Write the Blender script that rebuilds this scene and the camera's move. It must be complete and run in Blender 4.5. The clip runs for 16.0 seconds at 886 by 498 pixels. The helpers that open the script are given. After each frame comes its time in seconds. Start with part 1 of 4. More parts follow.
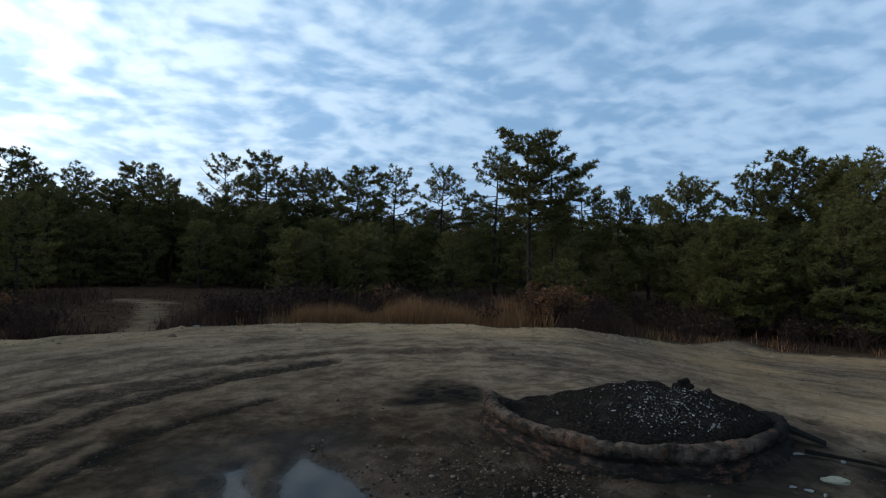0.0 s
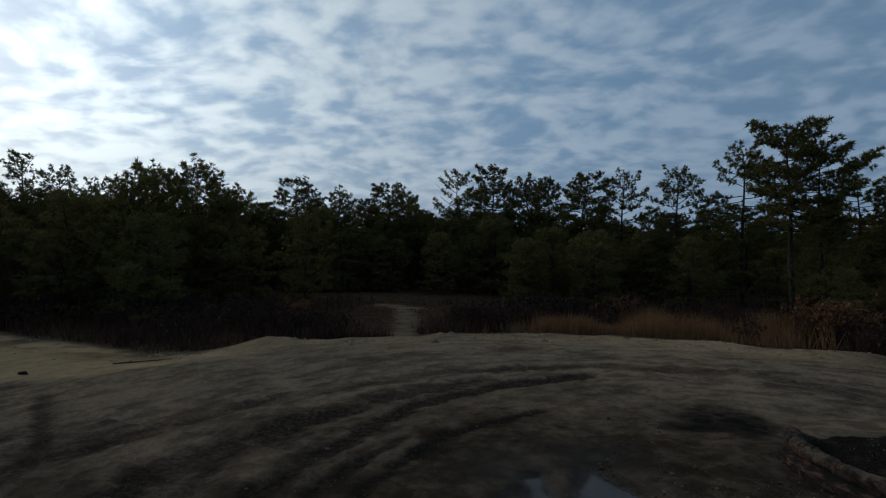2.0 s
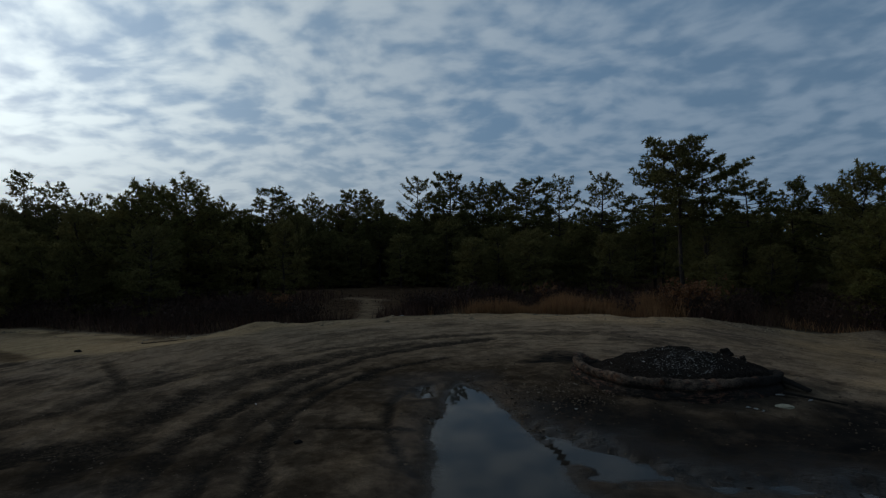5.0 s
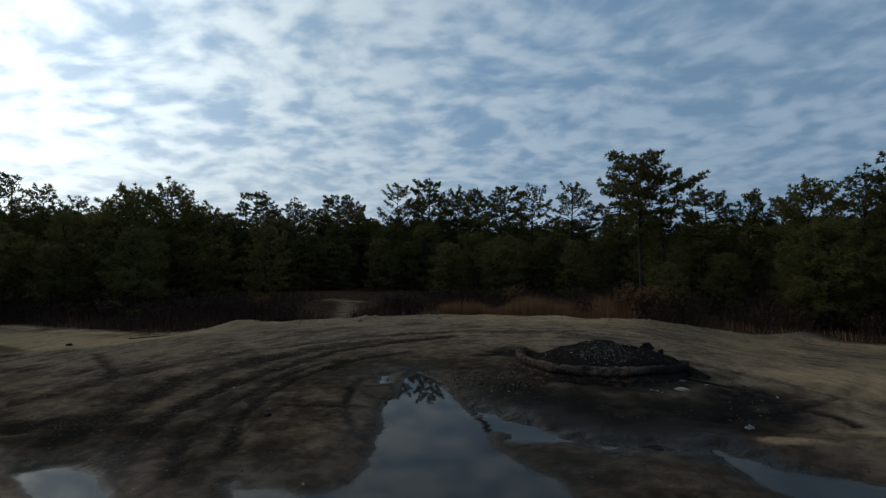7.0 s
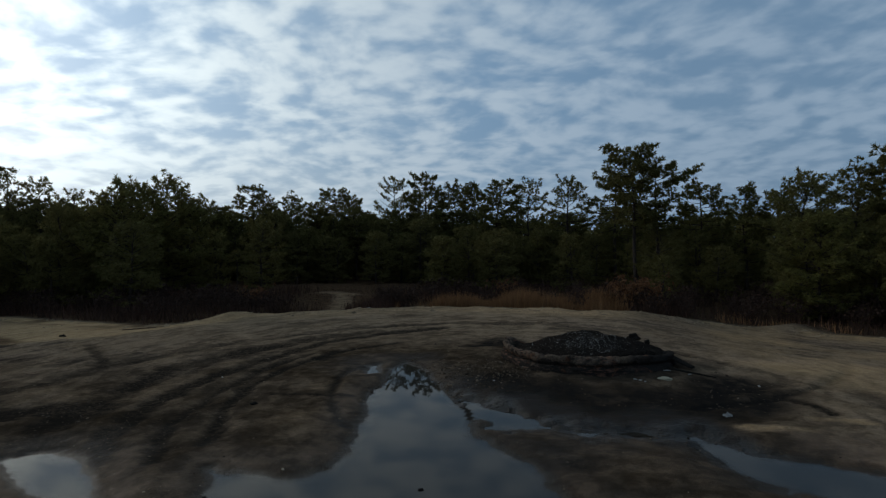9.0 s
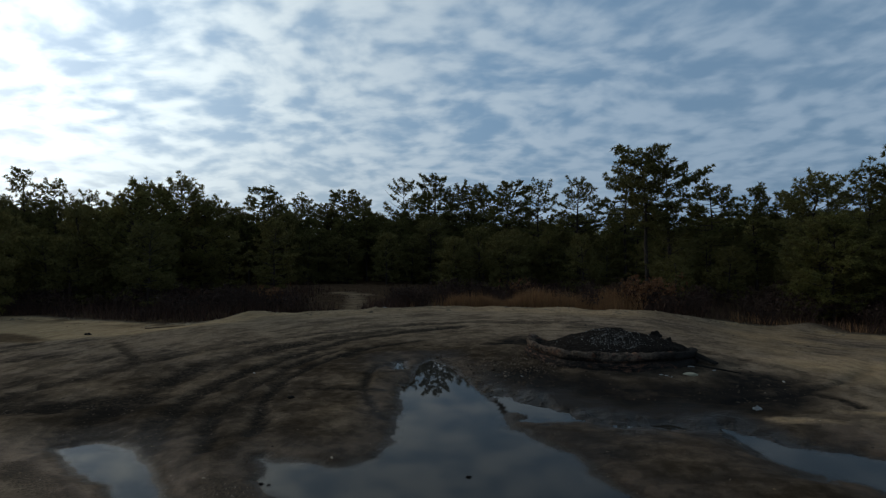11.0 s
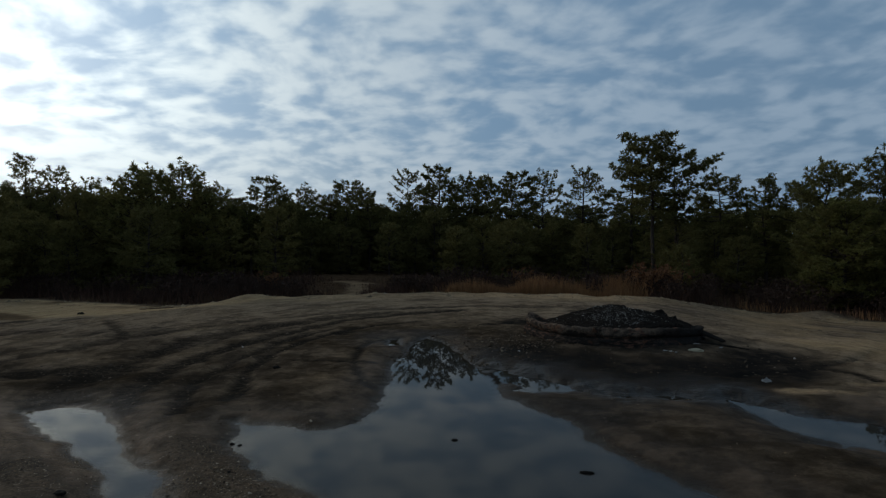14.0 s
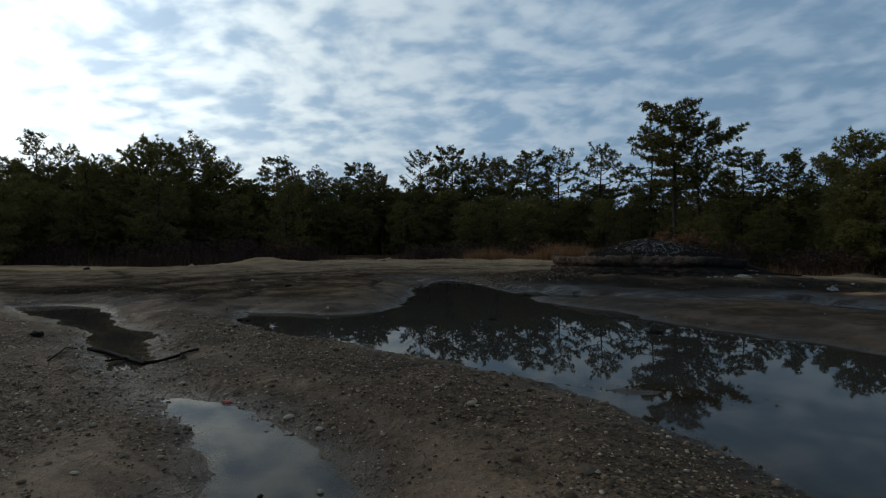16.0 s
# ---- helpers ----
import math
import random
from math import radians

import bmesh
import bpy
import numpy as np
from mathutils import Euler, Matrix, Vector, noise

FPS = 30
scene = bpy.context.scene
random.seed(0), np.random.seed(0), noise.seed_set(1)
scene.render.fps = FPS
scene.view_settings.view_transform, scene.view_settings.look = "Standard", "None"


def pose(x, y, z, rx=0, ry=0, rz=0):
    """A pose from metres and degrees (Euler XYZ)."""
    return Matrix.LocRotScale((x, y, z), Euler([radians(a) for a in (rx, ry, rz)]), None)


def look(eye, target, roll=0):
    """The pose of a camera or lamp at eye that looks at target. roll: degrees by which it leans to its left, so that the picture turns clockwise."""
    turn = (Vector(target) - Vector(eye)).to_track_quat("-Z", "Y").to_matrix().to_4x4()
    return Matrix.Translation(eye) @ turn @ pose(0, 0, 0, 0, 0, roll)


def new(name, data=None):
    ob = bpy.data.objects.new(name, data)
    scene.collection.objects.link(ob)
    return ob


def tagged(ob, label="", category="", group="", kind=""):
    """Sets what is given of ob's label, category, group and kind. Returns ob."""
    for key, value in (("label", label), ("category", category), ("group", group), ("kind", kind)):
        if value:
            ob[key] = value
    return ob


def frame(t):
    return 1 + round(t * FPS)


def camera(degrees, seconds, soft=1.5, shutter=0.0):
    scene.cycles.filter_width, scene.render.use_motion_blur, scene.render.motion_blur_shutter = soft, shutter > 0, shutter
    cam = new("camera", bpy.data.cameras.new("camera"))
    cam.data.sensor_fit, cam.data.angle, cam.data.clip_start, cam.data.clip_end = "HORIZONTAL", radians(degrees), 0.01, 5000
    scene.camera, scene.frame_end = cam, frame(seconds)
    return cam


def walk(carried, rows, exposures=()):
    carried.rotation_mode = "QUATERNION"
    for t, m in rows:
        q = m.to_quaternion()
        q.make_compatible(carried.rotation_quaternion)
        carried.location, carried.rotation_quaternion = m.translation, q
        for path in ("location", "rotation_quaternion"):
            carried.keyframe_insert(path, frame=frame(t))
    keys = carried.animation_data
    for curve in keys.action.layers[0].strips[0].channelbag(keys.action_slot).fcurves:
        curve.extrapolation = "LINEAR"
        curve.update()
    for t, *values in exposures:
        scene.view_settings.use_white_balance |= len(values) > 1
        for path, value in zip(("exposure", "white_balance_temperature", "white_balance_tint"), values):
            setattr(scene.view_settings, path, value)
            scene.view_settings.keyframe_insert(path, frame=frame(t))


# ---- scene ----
cam = camera(78.6, 16.0, soft=1.2)
METRES, EYE, TILT, LEAN, TURN = 13.0, 2.33, 0.54, -0.97, 0.0
ROWS = [
    (0.0, 0.0, 0.0, 0.0, 0.0, 0.0, -0.0),
    (0.1, -0.0095, 0.0085, 0.0014, 9.5, 0.1, 0.1),
    (0.2, -0.019, 0.0175, 0.0028, 18.9, 0.3, 0.2),
    (0.3, -0.0285, 0.026, 0.0042, 20.95, 0.38, 0.3),
    (0.4, -0.038, 0.033, 0.0056, 21.9, 0.42, 0.35),
    (0.5, -0.0473, 0.0392, 0.0069, 22.92, 0.43, 0.4),
    (1.0, -0.073, 0.0463, 0.011, 25.29, 0.39, 0.45),
    (1.5, -0.0769, 0.0244, 0.0203, 23.81, 0.53, 0.64),
    (2.0, -0.0593, -0.0353, 0.0203, 22.09, 0.55, 0.88),
    (2.5, -0.0222, -0.1282, 0.0214, 20.5, 0.22, 1.19),
    (3.0, 0.0196, -0.2131, 0.0234, 19.66, 0.08, 1.62),
    (5.5, 0.1653, -0.3323, 0.0269, 19.54, 0.14, 2.64),
    (6.0, 0.1935, -0.3566, 0.028, 18.91, 0.78, 2.47),
    (6.5, 0.2164, -0.3947, 0.0259, 18.0, 0.59, 2.18),
    (7.0, 0.2206, -0.4118, 0.0245, 18.18, 0.55, 1.84),
    (7.5, 0.2076, -0.399, 0.024, 18.96, -0.05, 1.59),
    (8.0, 0.2051, -0.3836, 0.0236, 19.3, -0.59, 1.41),
    (8.5, 0.2209, -0.383, 0.0224, 19.01, -0.46, 1.61),
    (9.0, 0.241, -0.4107, 0.0192, 18.15, -0.1, 1.81),
    (9.5, 0.2358, -0.4429, 0.016, 18.15, 0.07, 1.77),
    (12.0, 0.2022, -0.4253, 0.0146, 18.83, 0.06, 1.7),
    (12.5, 0.2036, -0.416, 0.0143, 18.99, -0.21, 1.59),
    (13.0, 0.2063, -0.4113, 0.0139, 19.02, -0.25, 1.41),
    (13.5, 0.2091, -0.4072, 0.0006, 19.24, -0.07, 1.48),
    (14.0, 0.2149, -0.4032, -0.0274, 19.19, -0.0, 1.39),
    (14.5, 0.2105, -0.3942, -0.0521, 19.44, 0.04, 1.33),
    (15.0, 0.1997, -0.3832, -0.0774, 19.78, -0.0, 1.25),
    (15.5, 0.1877, -0.3724, -0.1047, 20.02, -0.06, 1.2),
    (16.0, 0.1774, -0.3592, -0.1314, 20.22, 0.07, 1.28),
]
EXPOSURES = [(0.0, 0.76, 6500, 10), (0.5, 0.22, 6550, 10), (1.0, -0.03, 6600, 10), (1.5, -0.14, 6650, 10), (2.5, -0.36, 6700, 10), (5.5, -0.5, 6750, 10), (6.0, -0.4, 6800, 10), (7.0, 0.02, 6850, 10), (8.0, -0.22, 6900, 10), (9.0, -0.03, 6900, 10), (9.5, 0.2, 6900, 10), (12.0, -0.12, 6950, 10), (13.0, -0.15, 6950, 10), (15.0, 0.0, 7000, 10), (16.0, 0.14, 7050, 10)]
walk(cam, [(t, pose(0, 0, EYE, TILT, LEAN, TURN) @ pose(METRES * x, METRES * y, METRES * z, 90 + pitch, roll, yaw)) for t, x, y, z, yaw, pitch, roll in ROWS], EXPOSURES)

# ---- world, sun ----
SUN_AZ, SUN_EL = -70.0, 19.0        # degrees to the left of +y (minus), degrees up
sun_dir = Vector((math.sin(radians(SUN_AZ)) * math.cos(radians(SUN_EL)), math.cos(radians(SUN_AZ)) * math.cos(radians(SUN_EL)), math.sin(radians(SUN_EL))))

world = bpy.data.worlds.new("overcast_sky")
scene.world = world
world.use_nodes = True


class Nodes:
    """Short hand for node trees."""

    def __init__(self, tree):
        self.tree = tree
        tree.nodes.clear()

    def add(self, kind, **values):
        node = self.tree.nodes.new(kind)
        for key, value in values.items():
            setattr(node, key, value)
        return node

    def put(self, socket, value):
        if value is None:
            return
        if isinstance(value, bpy.types.NodeSocket):
            self.tree.links.new(value, socket)
        else:
            socket.default_value = value

    def math(self, op, a, b=None, c=None, clamp=False):
        node = self.add("ShaderNodeMath", operation=op, use_clamp=clamp)
        for socket, value in zip(node.inputs, (a, b, c)):
            self.put(socket, value)
        return node.outputs[0]

    def vec(self, op, a, b=None):
        node = self.add("ShaderNodeVectorMath", operation=op)
        for socket, value in zip(node.inputs, (a, b)):
            self.put(socket, value)
        return node.outputs["Value" if op in ("DOT_PRODUCT", "LENGTH") else "Vector"]

    def noise(self, where, scale, detail=4.0, rough=0.55, distort=0.0):
        node = self.add("ShaderNodeTexNoise")
        self.put(node.inputs["Vector"], where)
        for key, value in (("Scale", scale), ("Detail", detail), ("Roughness", rough), ("Distortion", distort)):
            node.inputs[key].default_value = value
        return node.outputs["Fac"]

    def mix(self, fac, a, b, kind="MIX"):
        node = self.add("ShaderNodeMix", data_type="RGBA", blend_type=kind)
        self.put(node.inputs[0], fac)
        self.put(node.inputs[6], a)
        self.put(node.inputs[7], b)
        return node.outputs[2]

    def ramp(self, value, low, high, out_low=0.0, out_high=1.0, smooth=True):
        node = self.add("ShaderNodeMapRange", interpolation_type="SMOOTHSTEP" if smooth else "LINEAR")
        for socket, v in zip(node.inputs, (value, low, high, out_low, out_high)):
            self.put(socket, v)
        return node.outputs[0]

    def attribute(self, name):
        return self.add("ShaderNodeAttribute", attribute_name=name).outputs["Fac"]

    def bump(self, height, strength, distance, normal=None):
        node = self.add("ShaderNodeBump")
        node.inputs["Strength"].default_value = strength
        node.inputs["Distance"].default_value = distance
        self.put(node.inputs["Height"], height)
        self.put(node.inputs["Normal"], normal)
        return node.outputs[0]


def rgb(r, g, b):
    return (r, g, b, 1.0)


def build_sky():
    n = Nodes(world.node_tree)
    d = n.add("ShaderNodeTexCoord").outputs["Generated"]
    parts = n.add("ShaderNodeSeparateXYZ")
    n.put(parts.inputs[0], d)
    x, y, z = parts.outputs
    # a flat cloud deck seen in perspective
    low = n.math("ADD", n.math("MAXIMUM", z, 0.0), 0.24)
    deck = n.add("ShaderNodeCombineXYZ")
    n.put(deck.inputs[0], n.math("DIVIDE", x, low))
    n.put(deck.inputs[1], n.math("DIVIDE", y, low))
    bent = n.add("ShaderNodeTexNoise")
    n.put(bent.inputs["Vector"], deck.outputs[0])
    for key, value in (("Scale", 1.6), ("Detail", 2.0), ("Roughness", 0.5)):
        bent.inputs[key].default_value = value
    warp = n.vec("MULTIPLY", n.vec("SUBTRACT", bent.outputs["Color"], (0.5, 0.5, 0.5)), (0.22, 0.22, 0.0))
    turn = n.add("ShaderNodeMapping")
    n.put(turn.inputs["Vector"], n.vec("ADD", deck.outputs[0], warp))
    turn.inputs["Rotation"].default_value = (0, 0, radians(-26))
    turn.inputs["Scale"].default_value = (1.0, 1.1, 1.0)
    big = n.noise(turn.outputs[0], 1.0, 2.0, 0.5)
    mid = n.noise(turn.outputs[0], 6.2, 3.0, 0.5)
    cell = n.add("ShaderNodeTexVoronoi", feature="SMOOTH_F1")
    n.put(cell.inputs["Vector"], turn.outputs[0])
    for key, value in (("Scale", 10.0), ("Smoothness", 0.6), ("Randomness", 0.95)):
        cell.inputs[key].default_value = value
    puff = n.ramp(cell.outputs["Distance"], 0.0, 0.6, 1.0, 0.0)
    crest_line = n.ramp(n.math("ABSOLUTE", n.math("SUBTRACT", n.noise(turn.outputs[0], 3.4, 2.0, 0.5, 0.3), 0.5)), 0.0, 0.16, 1.0, 0.0)
    wisp = n.noise(turn.outputs[0], 11.0, 4.0, 0.58)
    cover = n.math("ADD", n.math("MULTIPLY", big, 0.26), n.math("ADD", n.math("MULTIPLY", mid, 0.46), n.math("ADD", n.math("ADD", n.math("MULTIPLY", puff, 0.05), n.math("MULTIPLY", crest_line, 0.07)), n.math("MULTIPLY", wisp, 0.18))))
    cloud = n.ramp(cover, 0.385, 0.595)
    # towards the veiled sun the deck glows
    toward = n.math("MAXIMUM", n.vec("DOT_PRODUCT", d, tuple(sun_dir)), 0.0)
    halo = n.math("POWER", toward, 12.0)
    wide = n.math("POWER", toward, 2.5)
    # away from the sun the deck is thicker and more even
    cloud = n.math("ADD", 0.42, n.math("MULTIPLY", n.math("SUBTRACT", cloud, 0.42), n.ramp(wide, 0.0, 0.35, 0.8, 1.0)))
    sky = n.add("ShaderNodeTexSky", sky_type="NISHITA", sun_disc=False, sun_elevation=radians(SUN_EL), sun_rotation=radians(SUN_AZ) % math.tau)
    gap = n.mix(SKY_GAP, n.mix(n.ramp(wide, 0.1, 0.6, 0.0, 0.7), rgb(0.135, 0.255, 0.420), rgb(0.20, 0.295, 0.405)), n.vec("MULTIPLY", sky.outputs[0], (0.04, 0.04, 0.04)))
    gap = n.vec("SCALE", gap)
    n.put(gap.node.inputs["Scale"], n.math("ADD", 1.0, n.math("ADD", n.math("MULTIPLY", wide, 0.9), n.math("MULTIPLY", halo, 0.8))))
    white = n.vec("SCALE", n.mix(wide, rgb(0.265, 0.375, 0.515), rgb(0.50, 0.57, 0.60)))
    n.put(white.node.inputs["Scale"], n.math("ADD", 1.0, n.math("ADD", n.math("MULTIPLY", wide, 0.65), n.math("MULTIPLY", halo, 1.3))))
    lit = n.mix(cloud, gap, white)
    # a pale band low over the woods
    haze = n.ramp(z, 0.0, 0.24, 0.38, 0.0)
    lit = n.mix(haze, lit, n.mix(wide, rgb(0.15, 0.235, 0.35), rgb(0.66, 0.74, 0.80)))
    # the unseen sky overhead is dimmed so that less light reaches the ground
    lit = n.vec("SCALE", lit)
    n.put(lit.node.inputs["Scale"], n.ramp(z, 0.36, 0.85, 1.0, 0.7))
    back = n.add("ShaderNodeBackground")
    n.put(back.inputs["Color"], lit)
    back.inputs["Strength"].default_value = SKY_STRENGTH
    n.put(n.add("ShaderNodeOutputWorld").inputs["Surface"], back.outputs[0])


SKY_GAP, SKY_STRENGTH = 0.2, 1.0
build_sky()
lamp = bpy.data.lights.new("sun", "SUN")
lamp.energy, lamp.angle, lamp.color = 0.5, radians(14), (1.0, 0.93, 0.84)
new("sun", lamp).matrix_world = look(sun_dir * 60, (0, 0, 0))


# ---- materials ----
def material(name):
    m = bpy.data.materials.new(name)
    m.use_nodes = True
    return m, Nodes(m.node_tree)


def surface(n, color, rough, normal=None, specular=0.3, metal=0.0):
    b = n.add("ShaderNodeBsdfPrincipled")
    n.put(b.inputs["Base Color"], color)
    n.put(b.inputs["Roughness"], rough)
    n.put(b.inputs["Normal"], normal)
    n.put(b.inputs["Specular IOR Level"], specular)
    n.put(b.inputs["Metallic"], metal)
    n.put(n.add("ShaderNodeOutputMaterial").inputs["Surface"], b.outputs[0])
    return b


def position(n):
    return n.add("ShaderNodeNewGeometry").outputs["Position"]


def ground_material():
    m, n = material("sandy_ground")
    p = position(n)
    wet, soot, sand, litter, rut = (n.attribute(k) for k in ("wet", "soot", "sand", "litter", "rut"))
    broad = n.noise(p, 0.7, 4.0, 0.6)
    patch = n.noise(p, 4.0, 5.0, 0.65)
    grain = n.noise(p, 60.0, 3.0, 0.7)
    fine = n.noise(p, 240.0, 2.0, 0.6)
    dark = n.mix(n.ramp(patch, 0.3, 0.7), rgb(0.162, 0.117, 0.080), rgb(0.325, 0.234, 0.159))
    dark = n.mix(n.ramp(broad, 0.4, 0.68), dark, rgb(0.367, 0.265, 0.179))
    pale = n.mix(n.ramp(patch, 0.3, 0.7), rgb(0.50, 0.325, 0.17), rgb(0.62, 0.415, 0.228))
    # wheels have swept fine streaks round the fire place
    off = n.vec("SUBTRACT", p, (0.9, 5.2, 0.0))
    parts = n.add("ShaderNodeSeparateXYZ")
    n.put(parts.inputs[0], off)
    polar = n.add("ShaderNodeCombineXYZ")
    n.put(polar.inputs[0], n.math("ADD", n.vec("LENGTH", off), n.math("ADD", n.math("MULTIPLY", broad, 0.9), n.math("MULTIPLY", patch, 0.25))))
    n.put(polar.inputs[1], n.math("MULTIPLY", n.math("ARCTAN2", parts.outputs[1], parts.outputs[0]), 2.4))
    streak = n.noise(polar.outputs[0], 3.2, 4.0, 0.58, 0.3)
    mottle = n.noise(p, 13.0, 5.0, 0.72)
    dark = n.mix(n.ramp(streak, 0.36, 0.56, 0.55, 0.0), dark, rgb(0.034, 0.028, 0.023))
    dark = n.mix(n.ramp(streak, 0.52, 0.70, 0.0, 0.7), dark, rgb(0.357, 0.262, 0.182))
    dark = n.mix(n.ramp(mottle, 0.36, 0.56, 0.34, 0.0), dark, rgb(0.050, 0.038, 0.027))
    pale = n.mix(n.ramp(mottle, 0.34, 0.52, 0.28, 0.0), pale, rgb(0.20, 0.14, 0.082))
    pale = n.mix(n.ramp(streak, 0.35, 0.5, 0.25, 0.0), pale, rgb(0.14, 0.11, 0.075))
    c = n.mix(sand, dark, pale)
    needles = n.mix(n.ramp(patch, 0.35, 0.65), rgb(0.055, 0.033, 0.019), rgb(0.11, 0.065, 0.036))
    c = n.mix(litter, c, needles)
    gravel = n.attribute("gravel")
    crumb = n.noise(p, 32.0, 4.0, 0.7)
    # dark soil between the gravel, which also paints in the shade of its hollows
    c = n.mix(n.math("MULTIPLY", gravel, n.ramp(crumb, 0.36, 0.56, 0.75, 0.0)), c, rgb(0.028, 0.020, 0.014))
    speck = n.ramp(fine, 0.60, 0.72)
    c = n.mix(n.math("MULTIPLY", speck, 0.35), c, rgb(0.32, 0.25, 0.17))
    c = n.mix(n.ramp(grain, 0.3, 0.7, 0.35, 0.0), c, rgb(0.03, 0.026, 0.02))
    wetness = n.math("MULTIPLY", wet, n.ramp(patch, 0.2, 0.55, 0.65, 1.0), clamp=True)
    c = n.mix(n.math("MULTIPLY", wetness, 0.85), c, n.mix(0.6, n.mix(1.0, rgb(0.80, 0.58, 0.40), c, "MULTIPLY"), n.mix(n.ramp(gravel, 0.12, 0.55), n.mix(n.ramp(patch, 0.3, 0.7), rgb(0.16, 0.112, 0.077), rgb(0.27, 0.190, 0.132)), rgb(0.060, 0.041, 0.025))))
    c = n.mix(n.math("MULTIPLY", n.attribute("mire"), n.ramp(patch, 0.3, 0.7, 0.92, 0.66)), c, rgb(0.030, 0.021, 0.013))
    c = n.mix(n.math("MULTIPLY", n.ramp(rut, 0.0, 1.0, 0.0, 0.95, False), n.ramp(mottle, 0.40, 0.66, 1.0, 0.7)), c, rgb(0.020, 0.017, 0.014))
    c = n.mix(n.math("MULTIPLY", soot, n.ramp(patch, 0.25, 0.6, 0.55, 1.0), clamp=True), c, rgb(0.016, 0.015, 0.014))
    soaked = n.ramp(n.attribute("brim"), 0.2, 1.0)
    c = n.mix(n.math("MULTIPLY", soaked, 0.6), c, rgb(0.026, 0.021, 0.016))
    rough = n.math("SUBTRACT", n.ramp(wetness, 0.0, 1.0, 0.95, 0.75, False), n.math("MULTIPLY", soaked, 0.25))
    # a film of water lies on the softest mud
    film = n.math("MULTIPLY", n.attribute("film"), n.ramp(patch, 0.32, 0.55, 0.25, 1.0))
    rough = n.ramp(film, 0.0, 1.0, rough, 0.42, False)
    c = n.mix(n.math("MULTIPLY", film, 0.8), c, rgb(0.022, 0.018, 0.014))
    h = n.math("ADD", n.math("MULTIPLY", grain, 0.5), n.math("ADD", n.math("MULTIPLY", fine, 0.25), n.math("MULTIPLY", n.noise(p, 14.0, 5.0, 0.65), 1.3)))
    h = n.math("ADD", h, n.math("ADD", n.math("MULTIPLY", streak, 0.9), n.math("MULTIPLY", mottle, 0.9)))
    h = n.math("ADD", h, n.math("MULTIPLY", n.math("MULTIPLY", crumb, gravel), 2.4))
    h = n.math("MULTIPLY", h, n.ramp(film, 0.0, 1.0, 1.0, 0.06, False))
    surface(n, c, rough, n.bump(h, 0.9, 0.035), n.math("ADD", n.ramp(wetness, 0.0, 1.0, 0.0, 0.14, False), n.math("MULTIPLY", film, 0.05)))
    return m


def water_material():
    m, n = material("still_puddle_water")
    p = position(n)
    normal = n.bump(n.noise(p, 3.0, 2.0, 0.4), 0.02, 0.01)
    shine = n.add("ShaderNodeBsdfGlossy")
    shine.inputs["Roughness"].default_value = 0.015
    n.put(shine.inputs["Normal"], normal)
    shine.inputs["Color"].default_value = rgb(0.60, 0.59, 0.57)
    clear = n.add("ShaderNodeBsdfTransparent")
    n.put(clear.inputs["Color"], n.mix(n.ramp(n.attribute("depth"), 0.0, 0.22), rgb(0.66, 0.61, 0.54), rgb(0.11, 0.10, 0.085)))
    silt = n.add("ShaderNodeBsdfDiffuse")
    silt.inputs["Color"].default_value = rgb(0.060, 0.056, 0.050)
    murky = n.add("ShaderNodeMixShader")
    n.put(murky.inputs[0], n.ramp(n.attribute("depth"), 0.0, 0.12, 0.1, 0.5))
    n.put(murky.inputs[1], clear.outputs[0])
    n.put(murky.inputs[2], silt.outputs[0])
    f = n.add("ShaderNodeFresnel")
    f.inputs["IOR"].default_value = 1.33
    n.put(f.inputs["Normal"], normal)
    mixer = n.add("ShaderNodeMixShader")
    n.put(mixer.inputs[0], f.outputs[0])
    n.put(mixer.inputs[1], murky.outputs[0])
    n.put(mixer.inputs[2], shine.outputs[0])
    n.put(n.add("ShaderNodeOutputMaterial").inputs["Surface"], mixer.outputs[0])
    return m


def island_material(name, a, b, rough=0.8, c=None, bump=0.0, scale=40.0, by="island", specular=0.25):
    """Colours that vary from piece to piece, with grain."""
    m, n = material(name)
    if by == "island":
        rnd = n.add("ShaderNodeNewGeometry").outputs["Random Per Island"]
    else:
        rnd = n.add("ShaderNodeObjectInfo").outputs["Random"]
    col = n.mix(rnd, rgb(*a), rgb(*b))
    if c:
        col = n.mix(n.ramp(n.math("FRACT", n.math("MULTIPLY", rnd, 7.31)), 0.72, 0.95), col, rgb(*c))
    p = position(n)
    g = n.noise(p, scale, 4.0, 0.6)
    col = n.mix(n.ramp(g, 0.3, 0.75, 0.0, 0.5), col, n.mix(1.0, col, rgb(0.45, 0.42, 0.4), "MULTIPLY"))
    surface(n, col, rough, n.bump(g, bump, 0.01) if bump else None, specular)
    return m


def needle_material(name, a, b, tip):
    m, n = material(name)
    tree = n.add("ShaderNodeObjectInfo").outputs["Random"]
    leaf = n.add("ShaderNodeNewGeometry").outputs["Random Per Island"]
    col = n.mix(leaf, rgb(*a), rgb(*b))
    col = n.mix(n.ramp(tree, 0.0, 1.0, 0.0, 0.55, False), col, rgb(*tip))
    bsdf = surface(n, col, 0.9, None, 0.0)
    glow = n.add("ShaderNodeBsdfTranslucent")
    n.put(glow.inputs["Color"], col)
    mixer = n.add("ShaderNodeMixShader")
    mixer.inputs[0].default_value = 0.35
    n.put(mixer.inputs[1], bsdf.outputs[0])
    n.put(mixer.inputs[2], glow.outputs[0])
    out = [k for k in n.tree.nodes if k.bl_idname == "ShaderNodeOutputMaterial"][0]
